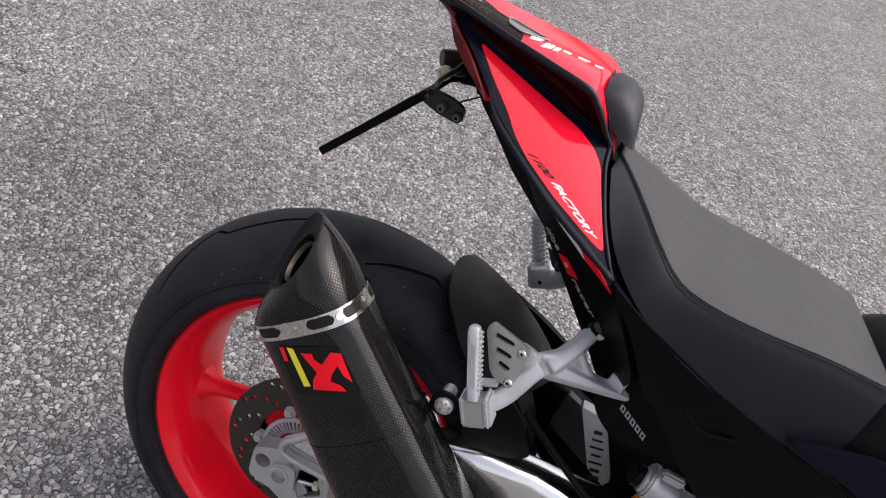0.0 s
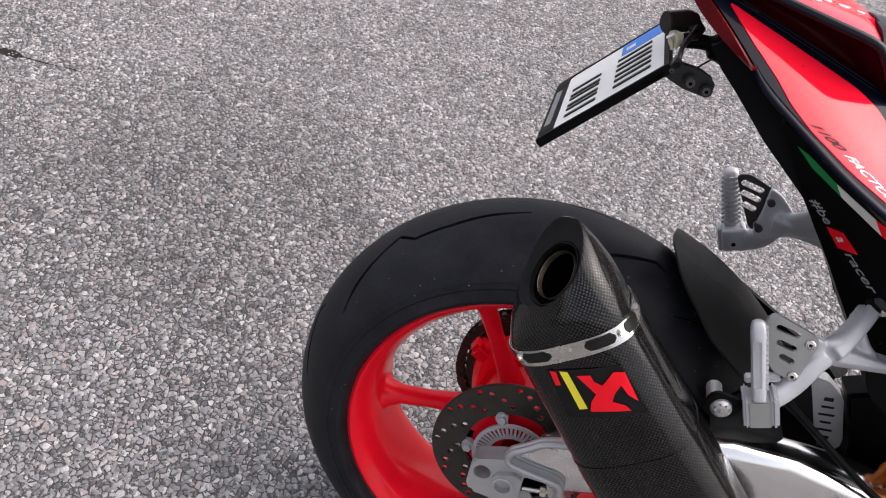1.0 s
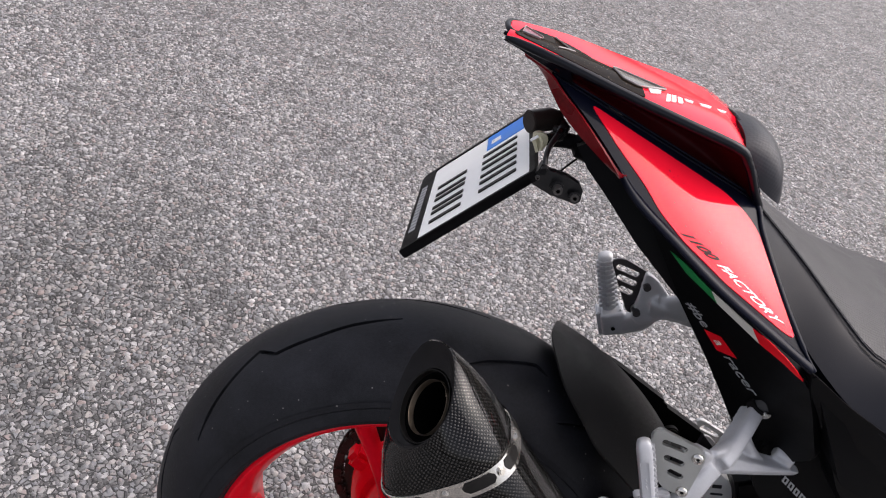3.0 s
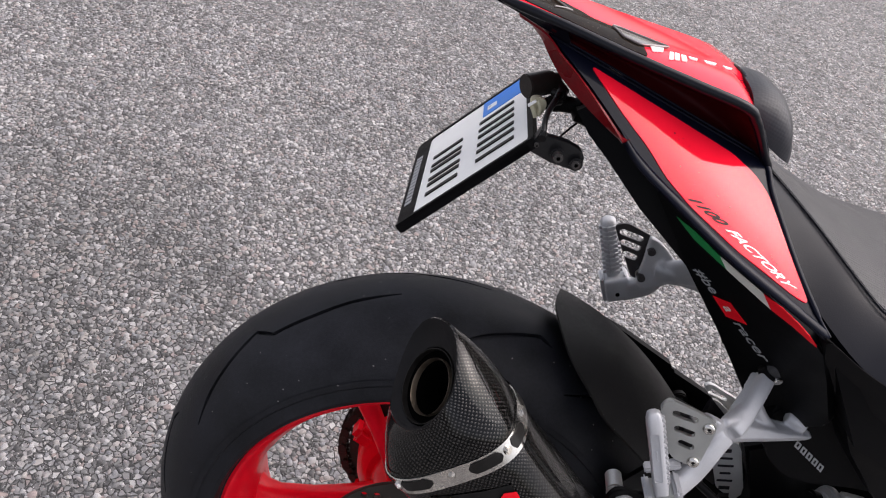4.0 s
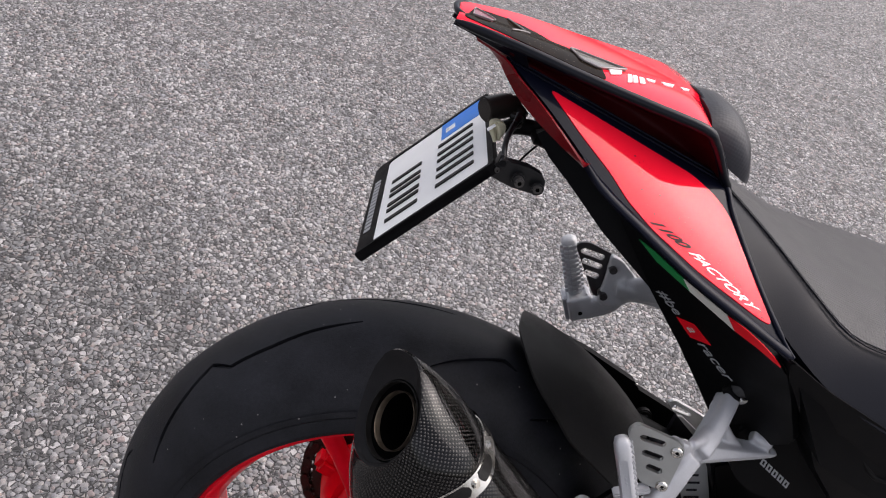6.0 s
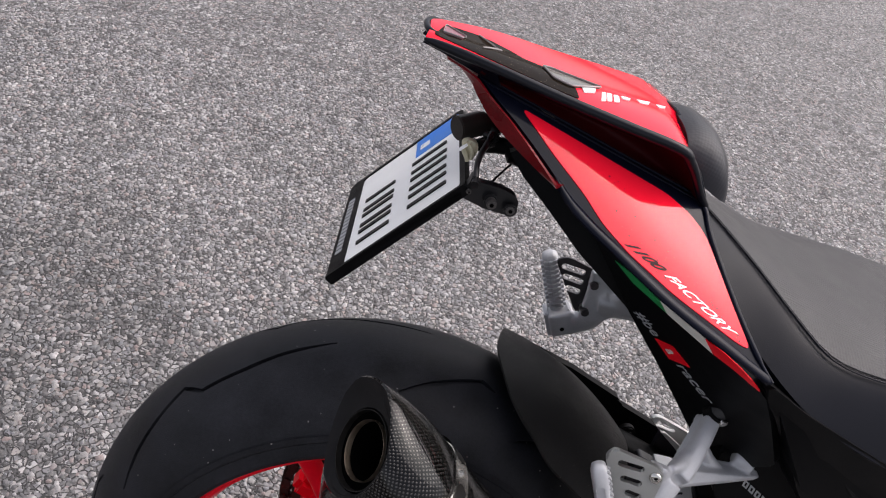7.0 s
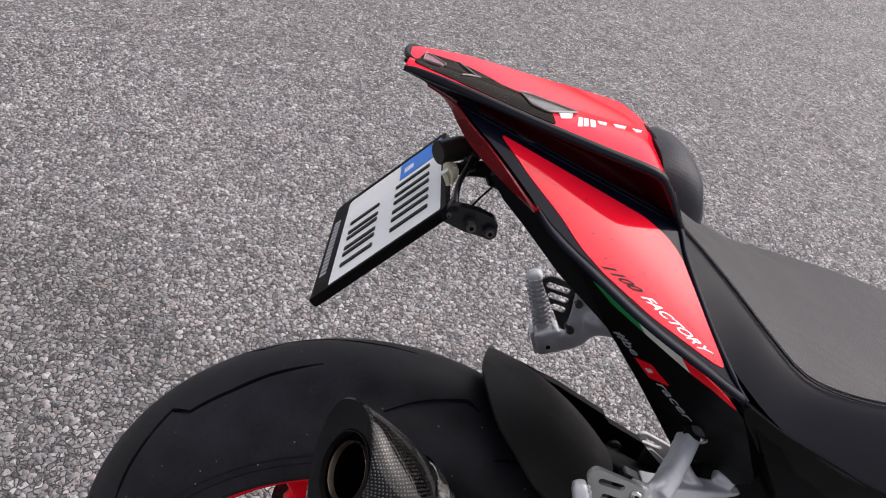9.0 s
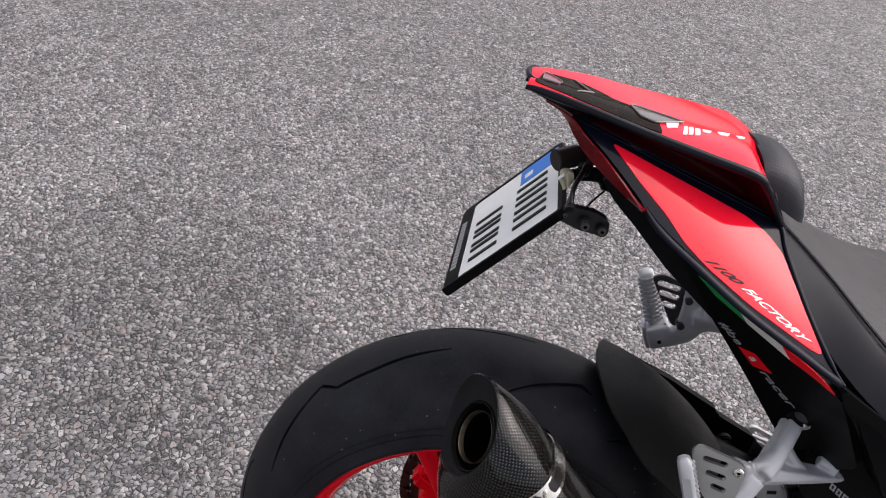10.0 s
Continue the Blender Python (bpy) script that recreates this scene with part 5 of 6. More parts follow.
def tail():
    # top deck: near slope up to a soft crease, then a flatter top out to the far edge
    rows = []
    lip, ridge, far_edge = curve(LIP, 5), curve(RIDGE, 5), curve(FAR, 5)
    for a, b, c in zip(lip, ridge, far_edge):
        near = [a.lerp(b, t) + Vector((0, 0, 0.0030 * math.sin(math.pi * t))) for t in (i / 8 for i in range(9))]
        over = [b.lerp(c, t) + Vector((0, 0, 0.0006 * math.sin(math.pi * t))) for t in (i / 8 for i in range(1, 9))]
        rows.append(near + over)
    tl = part("tail_fairing", sheet(rows, 0.003, (0, 0, -1)), RED, bike, "glossy red and black pointed tail fairing", angle=40)
    for side in (1, -1):
        path = flip(curve(LIP, 6), side)
        k = len(path)
        rad = [0.0038 + 0.0010 * math.sin(math.pi * min(1, i / (k * 0.7))) for i in range(k)]
        rad[:5] = [0.0012, 0.0030, 0.0038, 0.0042, 0.0044]
        rad[-8:] = [0.0042, 0.0038, 0.0034, 0.0030, 0.0026, 0.0022, 0.0018, 0.0012]
        low = 0.0022 if side == 1 else 0.007
        part("fairing_lip", tube([p + Vector((0, -0.0005 * side, -low)) for p in path], rad, 18, 1.0, (0, side, 0.5)), LIPBLACK, tl, "gloss black rounded lip")
        # deep duct between lip and side panel; the recess's shade is in its red
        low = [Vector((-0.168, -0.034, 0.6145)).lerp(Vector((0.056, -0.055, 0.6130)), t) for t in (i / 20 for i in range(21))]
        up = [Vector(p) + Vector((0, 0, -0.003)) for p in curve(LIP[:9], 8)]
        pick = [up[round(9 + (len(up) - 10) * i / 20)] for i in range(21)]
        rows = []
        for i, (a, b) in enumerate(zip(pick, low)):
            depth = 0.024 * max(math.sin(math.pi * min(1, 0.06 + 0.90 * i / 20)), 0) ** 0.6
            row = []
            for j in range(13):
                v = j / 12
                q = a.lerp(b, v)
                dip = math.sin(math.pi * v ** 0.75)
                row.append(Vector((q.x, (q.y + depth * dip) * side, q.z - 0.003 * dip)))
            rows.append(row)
        part("air_duct", sheet(rows, 0.002), DUCTSHADE, tl, "deep air duct, its red darkened as shade", angle=60)
        # black flank under the lip at its pointed end
        up2 = [Vector(p) + Vector((0, 0.001, -0.004)) for p in curve(LIP[:3], 8)[:10]]
        rows = [[Vector((p.x, p.y * side, p.z)) for p in (a, a.lerp(b, 0.5) + Vector((0, 0.002, 0)), b)] for a, b in ((a, Vector((max(a.x + 0.010, -0.205), -0.020 - 0.28 * (max(a.x + 0.010, -0.205) + 0.205), 0.6125 + 0.02 * (a.x + 0.205)))) for a in up2)]
        part("lip_flank", sheet(rows, 0.002), LIPBLACK, tl, angle=60)
        # side panel, its rails and its red inlay
        nrm = Vector((PN.x, PN.y * side, PN.z))
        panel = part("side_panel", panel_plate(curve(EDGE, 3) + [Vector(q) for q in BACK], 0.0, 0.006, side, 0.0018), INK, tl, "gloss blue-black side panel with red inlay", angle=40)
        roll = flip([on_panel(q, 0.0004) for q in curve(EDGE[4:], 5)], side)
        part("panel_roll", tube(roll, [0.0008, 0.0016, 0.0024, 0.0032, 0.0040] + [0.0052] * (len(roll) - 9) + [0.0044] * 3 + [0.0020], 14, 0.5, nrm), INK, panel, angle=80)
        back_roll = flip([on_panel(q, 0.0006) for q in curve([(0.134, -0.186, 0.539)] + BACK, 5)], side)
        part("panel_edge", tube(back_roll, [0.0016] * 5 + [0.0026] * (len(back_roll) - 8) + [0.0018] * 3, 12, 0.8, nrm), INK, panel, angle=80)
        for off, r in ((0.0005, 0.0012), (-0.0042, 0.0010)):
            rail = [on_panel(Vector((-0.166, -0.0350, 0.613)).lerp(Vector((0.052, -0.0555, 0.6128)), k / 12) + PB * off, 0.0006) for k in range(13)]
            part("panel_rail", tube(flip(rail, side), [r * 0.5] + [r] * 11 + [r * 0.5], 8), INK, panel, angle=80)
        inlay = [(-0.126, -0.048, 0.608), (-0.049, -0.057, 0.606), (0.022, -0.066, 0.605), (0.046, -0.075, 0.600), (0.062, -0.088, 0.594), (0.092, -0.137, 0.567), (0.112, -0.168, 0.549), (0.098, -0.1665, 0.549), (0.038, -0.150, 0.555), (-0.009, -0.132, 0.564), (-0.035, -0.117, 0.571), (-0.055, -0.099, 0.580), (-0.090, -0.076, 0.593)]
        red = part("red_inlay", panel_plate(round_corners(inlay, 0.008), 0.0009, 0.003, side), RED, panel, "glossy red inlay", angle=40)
        if side == 1:
            for word, a, b, mat, nm in (("1100", (-0.013, -0.1268, 0.5673), (0.0265, -0.1378, 0.5627), DECALPLUM, "numerals"), ("FACTORY", (0.0265, -0.1378, 0.5625), (0.0965, -0.1647, 0.5502), DECALWHITE, "lettering")):
                a, b = (Vector(q) - PN * ((Vector(q) - PMID).dot(PN) - 0.0011) for q in (a, b))
                bm = lettering(word, 0.0100, a, b - a, PN.cross(b - a), 0.0003, 0.8, 0.95, 0.030 if mat is DECALPLUM else 0.012, (b - a).length)
                for v in bm.verts:
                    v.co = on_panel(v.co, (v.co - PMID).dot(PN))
                part(nm, bm, mat, red)
            # dried drops on the paint
            rng, bm = random.Random(5), bmesh.new()
            for k in range(75):
                p = Vector(inlay[1]).lerp(Vector(inlay[9]), rng.random()).lerp(Vector(inlay[6]), rng.random() * 0.95)
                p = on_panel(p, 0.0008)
                rod(p, p + PN * 0.0003, rng.choice((0.0003, 0.0003, 0.0004, 0.0005, 0.0008)), 7, bm=bm)
            tagged(part("speckle", bm, DECALPLUM, red), "tiny dark dried drops", kind="stuff")
        # underside of the tail below the panel edge: its shade is put into the red
        edge = curve([(-0.196, -0.022, 0.613)] + EDGE[:5] + [(-0.077, -0.100, 0.579)], 5)
        inner = curve([(-0.199, -0.012, 0.614), (-0.1719, -0.0250, 0.6060), (-0.1582, -0.0370, 0.5983), (-0.1429, -0.0490, 0.5905), (-0.1210, -0.0620, 0.5835), (-0.0890, -0.0850, 0.5775), (-0.0765, -0.0975, 0.5770)], 5)
        rows = []
        for p, q in zip(flip(edge, side), flip(inner, side)):
            m = p.lerp(q, 0.5) + Vector((0, 0.001 * side, -0.0015))
            rows.append([p + Vector((0, 0, -0.002)), m, q, q + Vector((0.010, 0.012 * side, 0.002))])
        part("tail_underside", sheet(rows, 0.002), REDSHADE, tl, "tail underside in shade-darkened red", angle=60)
    part("fairing_tip", tube(curve([(-0.2075, -0.006, 0.6205), (-0.2150, -0.003, 0.6190), (-0.2205, 0.005, 0.6190), (-0.2225, 0.018, 0.6205), (-0.2195, 0.028, 0.6225), (-0.210, 0.033, 0.6245)], 5), [0.0012] + [0.0030] * 20 + [0.0030, 0.0028, 0.0026, 0.0020, 0.0010], 12), LIPBLACK, tl)
    # smoked lamp cover let into the deck, with pale marker lenses
    lens = [(-0.216, -0.016, 0.0), (-0.165, -0.036, 0.0), (-0.113, -0.050, 0.0), (-0.088, -0.055, 0.0), (-0.094, -0.026, 0.0), (-0.120, -0.008, 0.0), (-0.1484, 0.0082, 0.0), (-0.1767, 0.0178, 0.0), (-0.207, 0.0185, 0.0)]

    def deck(x, y, lift):
        xs = [q[0] for q in LIP[:5]]
        w, zl = np.interp(x, xs, [-q[1] for q in LIP[:5]]), np.interp(x, xs, [q[2] for q in LIP[:5]])
        zr = np.interp(x, [q[0] for q in RIDGE], [q[2] for q in RIDGE])
        if y > 0:
            wf, zf = np.interp(x, [q[0] for q in FAR], [q[1] for q in FAR]), np.interp(x, [q[0] for q in FAR], [q[2] for q in FAR])
            v = min(y / wf, 1)
            return Vector((x, y, zr + (zf - zr) * v + 0.0006 * math.sin(math.pi * v) + lift))
        v = 1 - min(abs(y) / w, 1)
        return Vector((x, y, zl + (zr - zl) * v + 0.0030 * math.sin(math.pi * v) + lift))

    def draped(outline, name, mat, lift, parent, label="", r=0.006, thick=0.002):
        pts = round_corners(outline, r)
        bm = bmesh.new()
        bm.faces.new([bm.verts.new(q) for q in pts])
        bmesh.ops.triangulate(bm, faces=bm.faces[:])
        bmesh.ops.subdivide_edges(bm, edges=bm.edges[:], cuts=3, use_grid_fill=True)
        for v in bm.verts:
            v.co = deck(v.co.x, v.co.y, lift)
        bmesh.ops.recalc_face_normals(bm, faces=bm.faces)
        bmesh.ops.solidify(bm, geom=bm.faces[:], thickness=thick)
        return part(name, bm, mat, parent, label, angle=60)

    def rimmed(outline, name, parent, r, size=0.0006, lift=0.0022):
        pts = round_corners(outline, r)
        part(name, tube([deck(q.x, q.y, lift) for q in pts + pts[:1]], size, 6), CLEAR, parent)

    lamp = draped(lens, "tail_lamp", LENS, 0.0010, tl, "smoked dark tail lamp cover", 0.004)
    mark = [(-0.1198, -0.0102, 0), (-0.1123, -0.0063, 0), (-0.0917, -0.0110, 0), (-0.0646, -0.0165, 0), (-0.0951, -0.0393, 0), (-0.1114, -0.0342, 0)]
    draped(mark, "marker_lens", SMOKE, 0.0016, lamp, "pale clear marker lens", 0.004)
    rimmed(mark, "marker_rim", lamp, 0.004, 0.0009)
    refl = [(-0.2079, -0.0047, 0), (-0.2068, 0.0165, 0), (-0.1871, 0.0043, 0), (-0.1916, -0.0104, 0)]
    draped(refl, "rear_reflector", PINKLENS, 0.0016, lamp, "dull pink reflector", 0.003)
    rimmed(refl, "reflector_rim", lamp, 0.003)
    for a, b in (((-0.1767, 0.0170), (-0.1557, -0.0030)), ((-0.1557, -0.0030), (-0.1738, -0.0187))):
        line = [deck(a[0] + (b[0] - a[0]) * k / 8, a[1] + (b[1] - a[1]) * k / 8, 0.0016) for k in range(9)]
        part("lens_edge", tube(line, 0.0008, 6), CLEAR, lamp)
    # maker's name on the deck as white bars that end at the crease
    for k, quad in enumerate((((-0.0858, -0.0254), (-0.0708, -0.0205), (-0.0733, -0.0342), (-0.0836, -0.0415)), ((-0.0661, -0.0269), (-0.0621, -0.0248), (-0.0644, -0.0443), (-0.0689, -0.0467)), ((-0.0609, -0.0238), (-0.0564, -0.0226), (-0.0587, -0.0409), (-0.0632, -0.0434)), ((-0.0547, -0.0226), (-0.0496, -0.0209), (-0.0513, -0.0374), (-0.0565, -0.0404)), ((-0.0471, -0.0189), (-0.0374, -0.0160), (-0.0397, -0.0243), (-0.0471, -0.0265)), ((-0.0306, -0.0118), (-0.0161, -0.0051), (-0.0202, -0.0161), (-0.0297, -0.0200)), ((-0.0106, -0.0058), (0.0005, -0.0008), (-0.0020, -0.0079), (-0.0092, -0.0137)))):
        draped([(x, y, 0) for x, y in quad], "name_bar", DECALWHITE, 0.0009, tl, "white lettering bar" if k == 0 else "", 0.0012, 0.0008)
    # backrest pad that closes the tail towards the seat
    rings = []
    for x, top, low, half in ((0.012, 0.6590, 0.630, 0.057), (0.020, 0.6650, 0.628, 0.058), (0.033, 0.6680, 0.625, 0.059), (0.047, 0.6650, 0.622, 0.059), (0.058, 0.6580, 0.620, 0.057), (0.066, 0.6460, 0.619, 0.052), (0.069, 0.6320, 0.618, 0.045)):
        ring = []
        for j in range(29):
            q = math.pi * j / 28
            rise = max(math.sin(q), 0) ** 0.62
            ring.append((x + 0.012 * (1 - rise), half * math.copysign(abs(math.cos(q)) ** 0.8, math.cos(q)), low + (top - low) * rise))
        rings.append(ring)
    part("tail_pad", loft(rings, True), PADTOP, tl, "black grained backrest pad", angle=60)
    # black rim between the red deck and the pad
    part("pad_rim", tube(curve([(0.012, 0.030, 0.6595), (0.013, 0.0, 0.6605), (0.022, -0.035, 0.650), (0.036, -0.058, 0.634), (0.048, -0.063, 0.622), (0.060, -0.060, 0.611)], 6), 0.0016, 8), LIPBLACK, tl)
    return tl


def seat():
    """Rider's seat: grained top, stitched line, smooth flanks."""
    rows = ((0.074, 0.608, 0.030, 0.605, 0.066, 0.594), (0.096, 0.603, 0.048, 0.599, 0.108, 0.571), (0.125, 0.599, 0.080, 0.590, 0.140, 0.549), (0.160, 0.595, 0.117, 0.577, 0.165, 0.534), (0.195, 0.592, 0.140, 0.567, 0.176, 0.524), (0.235, 0.592, 0.148, 0.571, 0.180, 0.517), (0.286, 0.594, 0.146, 0.582, 0.179, 0.512), (0.360, 0.603, 0.132, 0.599, 0.168, 0.508), (0.430, 0.611, 0.120, 0.610, 0.158, 0.504))
    xs = curve([(r[0], r[1], 0) for r in rows], 3)

    def lerp_row(c):
        pts = curve([(r[0], r[c], 0) for r in rows], 3)
        return [p.y for p in pts]

    zc, w, zs, yo, zo = (lerp_row(c) for c in (1, 2, 3, 4, 5))
    x = [p.x for p in xs]
    top, low = [], {1: [], -1: []}
    for i in range(len(x)):
        top.append([(x[i], w[i] * v, zs[i] + (zc[i] - zs[i]) * (1 - abs(v) ** 3.0)) for v in (j / 10 - 1 for j in range(21))])
        for s in (1, -1):
            row = []
            for j in range(9):
                v = j / 8
                row.append((x[i], s * (w[i] + (yo[i] - w[i]) * v ** 0.85), zs[i] - 0.0008 + (zo[i] - zs[i]) * v ** 1.25))
            row.append((x[i], s * (yo[i] - 0.012), zo[i] - 0.010))
            low[s].append(row)
    st = part("seat", sheet(top, 0.006, (0, 0, -1)), SEATTOP, bike, "black vinyl rider seat with stitched seam", angle=60)
    # near flank takes the shade-darkened vinyl, far flank the lightened one
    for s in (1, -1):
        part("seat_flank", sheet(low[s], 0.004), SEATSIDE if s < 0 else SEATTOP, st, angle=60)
        if s > 0:
            continue
        line = [Vector((x[i], s * (w[i] + 0.0012), zs[i] + 0.0004)) for i in range(len(x))]
        part("seam", tube(line, 0.0009, 8), SEATTOP, st)
        part("seam", tube([q + Vector((0, s * 0.0050, -0.0010)) for q in line], 0.0008, 8), SEATSIDE, st)
        bm, off = bmesh.new(), Vector((0, s * 0.0034, -0.0004))
        for a, b in zip(line, line[1:]):
            n = max(1, int((b - a).length / 0.0045))
            for j in range(n):
                tube([a.lerp(b, (j + 0.15) / n) + off, a.lerp(b, (j + 0.75) / n) + off], 0.0004, 5, bm=bm)
        part("stitching", bm, SEATSIDE, st)
    # black filler added to close the gap between side panel and seat
    rings = []
    for x0, hw, zl, ze, zm in ((0.075, 0.076, 0.556, 0.564, 0.575), (0.100, 0.112, 0.542, 0.550, 0.570), (0.130, 0.152, 0.530, 0.536, 0.560), (0.170, 0.166, 0.514, 0.520, 0.550), (0.250, 0.166, 0.450, 0.505, 0.550), (0.450, 0.150, 0.420, 0.495, 0.560)):
        rings.append([(x0, -hw, zl), (x0, -hw, ze), (x0, -hw * 0.5, zm), (x0, hw * 0.5, zm), (x0, hw, ze), (x0, hw, zl)])
    part("seat_filler", loft(rings, True), PLASTIC, st, angle=30)
    # raised front end of the seat, against the tank
    part("tank_tail", loft([[(x0, y * math.cos(q), z0 + h * math.sin(q)) for q in (math.pi * j / 16 for j in range(17))] for x0, y, z0, h in ((0.428, 0.135, 0.50, 0.108), (0.45, 0.14, 0.50, 0.14), (0.50, 0.145, 0.50, 0.19), (0.60, 0.15, 0.48, 0.25))], True), PLASTIC, bike, "black tank end cover")


def frame_covers():
    # flat cover below the tail panel, with stripe and slogan
    n2 = Vector((-0.426, -0.586, -0.689)).normalized()
    pts = [(-0.020, -0.074, 0.551), (0.059, -0.068, 0.493), (0.126, -0.066, 0.449), (0.198, -0.061, 0.401), (0.229, -0.055, 0.376), (0.245, -0.100, 0.405), (0.236, -0.141, 0.445), (0.184, -0.159, 0.492), (0.150, -0.168, 0.520), (0.113, -0.150, 0.529), (0.065, -0.124, 0.535), (0.010, -0.095, 0.545)]
    p0 = Vector((0.062, -0.080, 0.501))

    def on(q, lift=0.0):
        q = Vector(q)
        return q - n2 * ((q - p0).dot(n2) - lift)

    cover = part("subframe_cover", slab(round_corners([on(q) for q in pts], 0.008), n2, 0.010, 0.002), PLASTIC, bike, "black subframe cover with tricolour stripe and slogan")
    part("subframe_cover", slab(round_corners([Vector((q.x, -q.y, q.z)) for q in (on(p) for p in pts)], 0.008), Vector((n2.x, -n2.y, n2.z)), 0.010, 0.002), PLASTIC, bike, "black subframe cover")
    # belly between the two covers
    belly = [(-0.105, 0.560, 0.018), (-0.085, 0.548, 0.026), (-0.057, 0.537, 0.036), (-0.010, 0.516, 0.052), (0.059, 0.491, 0.062), (0.126, 0.449, 0.060), (0.198, 0.401, 0.055), (0.229, 0.378, 0.050)]
    rings = [[(x, -h, z), (x, h, z), (x + 0.02, h, z + 0.028), (x + 0.02, -h, z + 0.028)] for x, z, h in belly]
    part("tail_belly", loft(rings, True), PLASTIC, bike, "black undertail tray", angle=30)
    stripe = [(((0.0097, -0.0843, 0.5371), (0.0242, -0.0949, 0.5371), (0.0539, -0.1107, 0.5321), (0.0664, -0.1108, 0.5245), (0.0331, -0.0914, 0.5286)), DECALGREEN, "green_stripe"), (((0.0539, -0.1107, 0.5321), (0.0939, -0.1369, 0.5297), (0.1093, -0.1370, 0.5203), (0.0664, -0.1108, 0.5245)), DECALPALE, "white_stripe"), (((0.0939, -0.1369, 0.5297), (0.1084, -0.1488, 0.5309), (0.1247, -0.1579, 0.5285), (0.1356, -0.1622, 0.5254), (0.1460, -0.1647, 0.5211), (0.1478, -0.1640, 0.5195), (0.1405, -0.1592, 0.5195), (0.1275, -0.1510, 0.5208), (0.1093, -0.1370, 0.5203)), DECALRED, "red_stripe")]
    for pts2, m, nm in stripe:
        part(nm, slab([on(q, 0.0010) for q in pts2], n2, 0.0008), m, cover)
    base = [on(q, 0.0010) for q in ((0.0610, -0.0740, 0.4970), (0.0890, -0.0800, 0.4850), (0.1200, -0.0905, 0.4740), (0.1640, -0.1030, 0.4580))]
    e1 = (base[3] - base[0]).normalized()
    e2 = n2.cross(e1)
    part("slogan", lettering("#be", 0.018, base[0], e1, e2, 0.0004, 0.2, 1.0, 0.0, 0.030), DECALGREY, cover)
    corners = [on(q, 0.0010) for q in ((0.0903, -0.0815, 0.4848), (0.0996, -0.0975, 0.4926), (0.1233, -0.1045, 0.484), (0.1133, -0.0852, 0.4738))]
    sq = part("red_square", slab(corners, n2, 0.0006), DECALRED, cover)
    mid = sum(corners, Vector()) / 4
    part("slogan", lettering("a", 0.017, mid - e1 * 0.006 - e2 * 0.004 + n2 * 0.0006, e1, e2, 0.0004, 0.2, 1.0, 0.0), DECALPALE, sq)
    part("slogan", lettering("racer", 0.018, base[2], e1, e2, 0.0004, 0.2, 1.0, 0.0, (base[3] - base[2]).length), DECALGREY, cover)
    # grab of the bracket: black upper mount
    mount = part("bracket_mount", tube([(0.1790, -0.1045, 0.4500), (0.1800, -0.1090, 0.4720), (0.1850, -0.1180, 0.4960), (0.1950, -0.1300, 0.5150)], [0.0095, 0.0105, 0.0110, 0.0130], 16, 0.8, square=0.7), STRUT, bike, "dark grey bracket mount")
    part("mount_rubber", tube([(0.1782, -0.1025, 0.4440), (0.1790, -0.1050, 0.4535)], [0.0112, 0.0112], 18), PLASTIC, mount)
    part("mount_bolt", rod((0.1840, -0.1150, 0.4490), (0.1830, -0.1120, 0.4500), 0.0048, 12, 0.0008), STEEL, mount)
    # long side cover under the seat and lower cover with maker's lettering as bars
    up = [(0.137, -0.180, 0.536), (0.185, -0.182, 0.526), (0.290, -0.180, 0.514), (0.400, -0.168, 0.508), (0.500, -0.158, 0.505), (0.620, -0.145, 0.500), (0.620, -0.120, 0.350), (0.480, -0.120, 0.362), (0.402, -0.125, 0.366), (0.352, -0.125, 0.388), (0.285, -0.130, 0.425), (0.230, -0.140, 0.470), (0.175, -0.155, 0.500)]
    sc = part("side_cover", slab(round_corners(up, 0.01), (0, -1, 0.15), 0.03, 0.004), PLASTIC, bike, "long black plastic side cover")
    rib = curve([(0.2768, -0.1605, 0.4752), (0.3129, -0.1605, 0.4602), (0.3473, -0.1605, 0.4748)], 6)
    part("cover_crease", tube(rib, 0.003, 8), PLASTIC, sc)
    lo = [(0.215, -0.098, 0.420), (0.230, -0.098, 0.378), (0.248, -0.098, 0.360), (0.278, -0.098, 0.348), (0.311, -0.098, 0.352), (0.352, -0.098, 0.370), (0.420, -0.098, 0.39), (0.420, -0.098, 0.46), (0.26, -0.098, 0.462)]
    lc = part("lower_cover", slab(round_corners(lo, 0.012), (0, -1, 0), 0.03, 0.004), PLASTIC, bike, "black lower cover with grey lettering bars")
    a, b, u = Vector((0.2626, -0.0992, 0.3857)), Vector((0.3118, -0.0992, 0.3707)), Vector((-0.0020, 0, 0.0078))
    e = (b - a) / 5
    for i in range(5):
        p = a + e * (i + 0.08)
        for q, w, lo, hi in ((0.0, 0.22, 0, 1), (0.52, 0.22, 0, 1), (0.22, 0.30, 0.02, 0.22), (0.22, 0.30, 0.78, 0.98)):
            part("lettering_bar", slab([p + e * q + u * lo, p + e * (q + w) + u * lo, p + e * (q + w) + u * hi, p + e * q + u * hi], (0, -1, 0), 0.0006), DECALGREY, lc)
    # blue-black tank flank that begins beyond the seat
    part("tank_flank", slab(round_corners([(0.375, -0.182, 0.520), (0.450, -0.178, 0.562), (0.560, -0.170, 0.590), (0.560, -0.172, 0.480), (0.460, -0.178, 0.520)], 0.01), (0, -1, 0.3), 0.02, 0.004), INK, bike, "gloss blue-black flank panel")
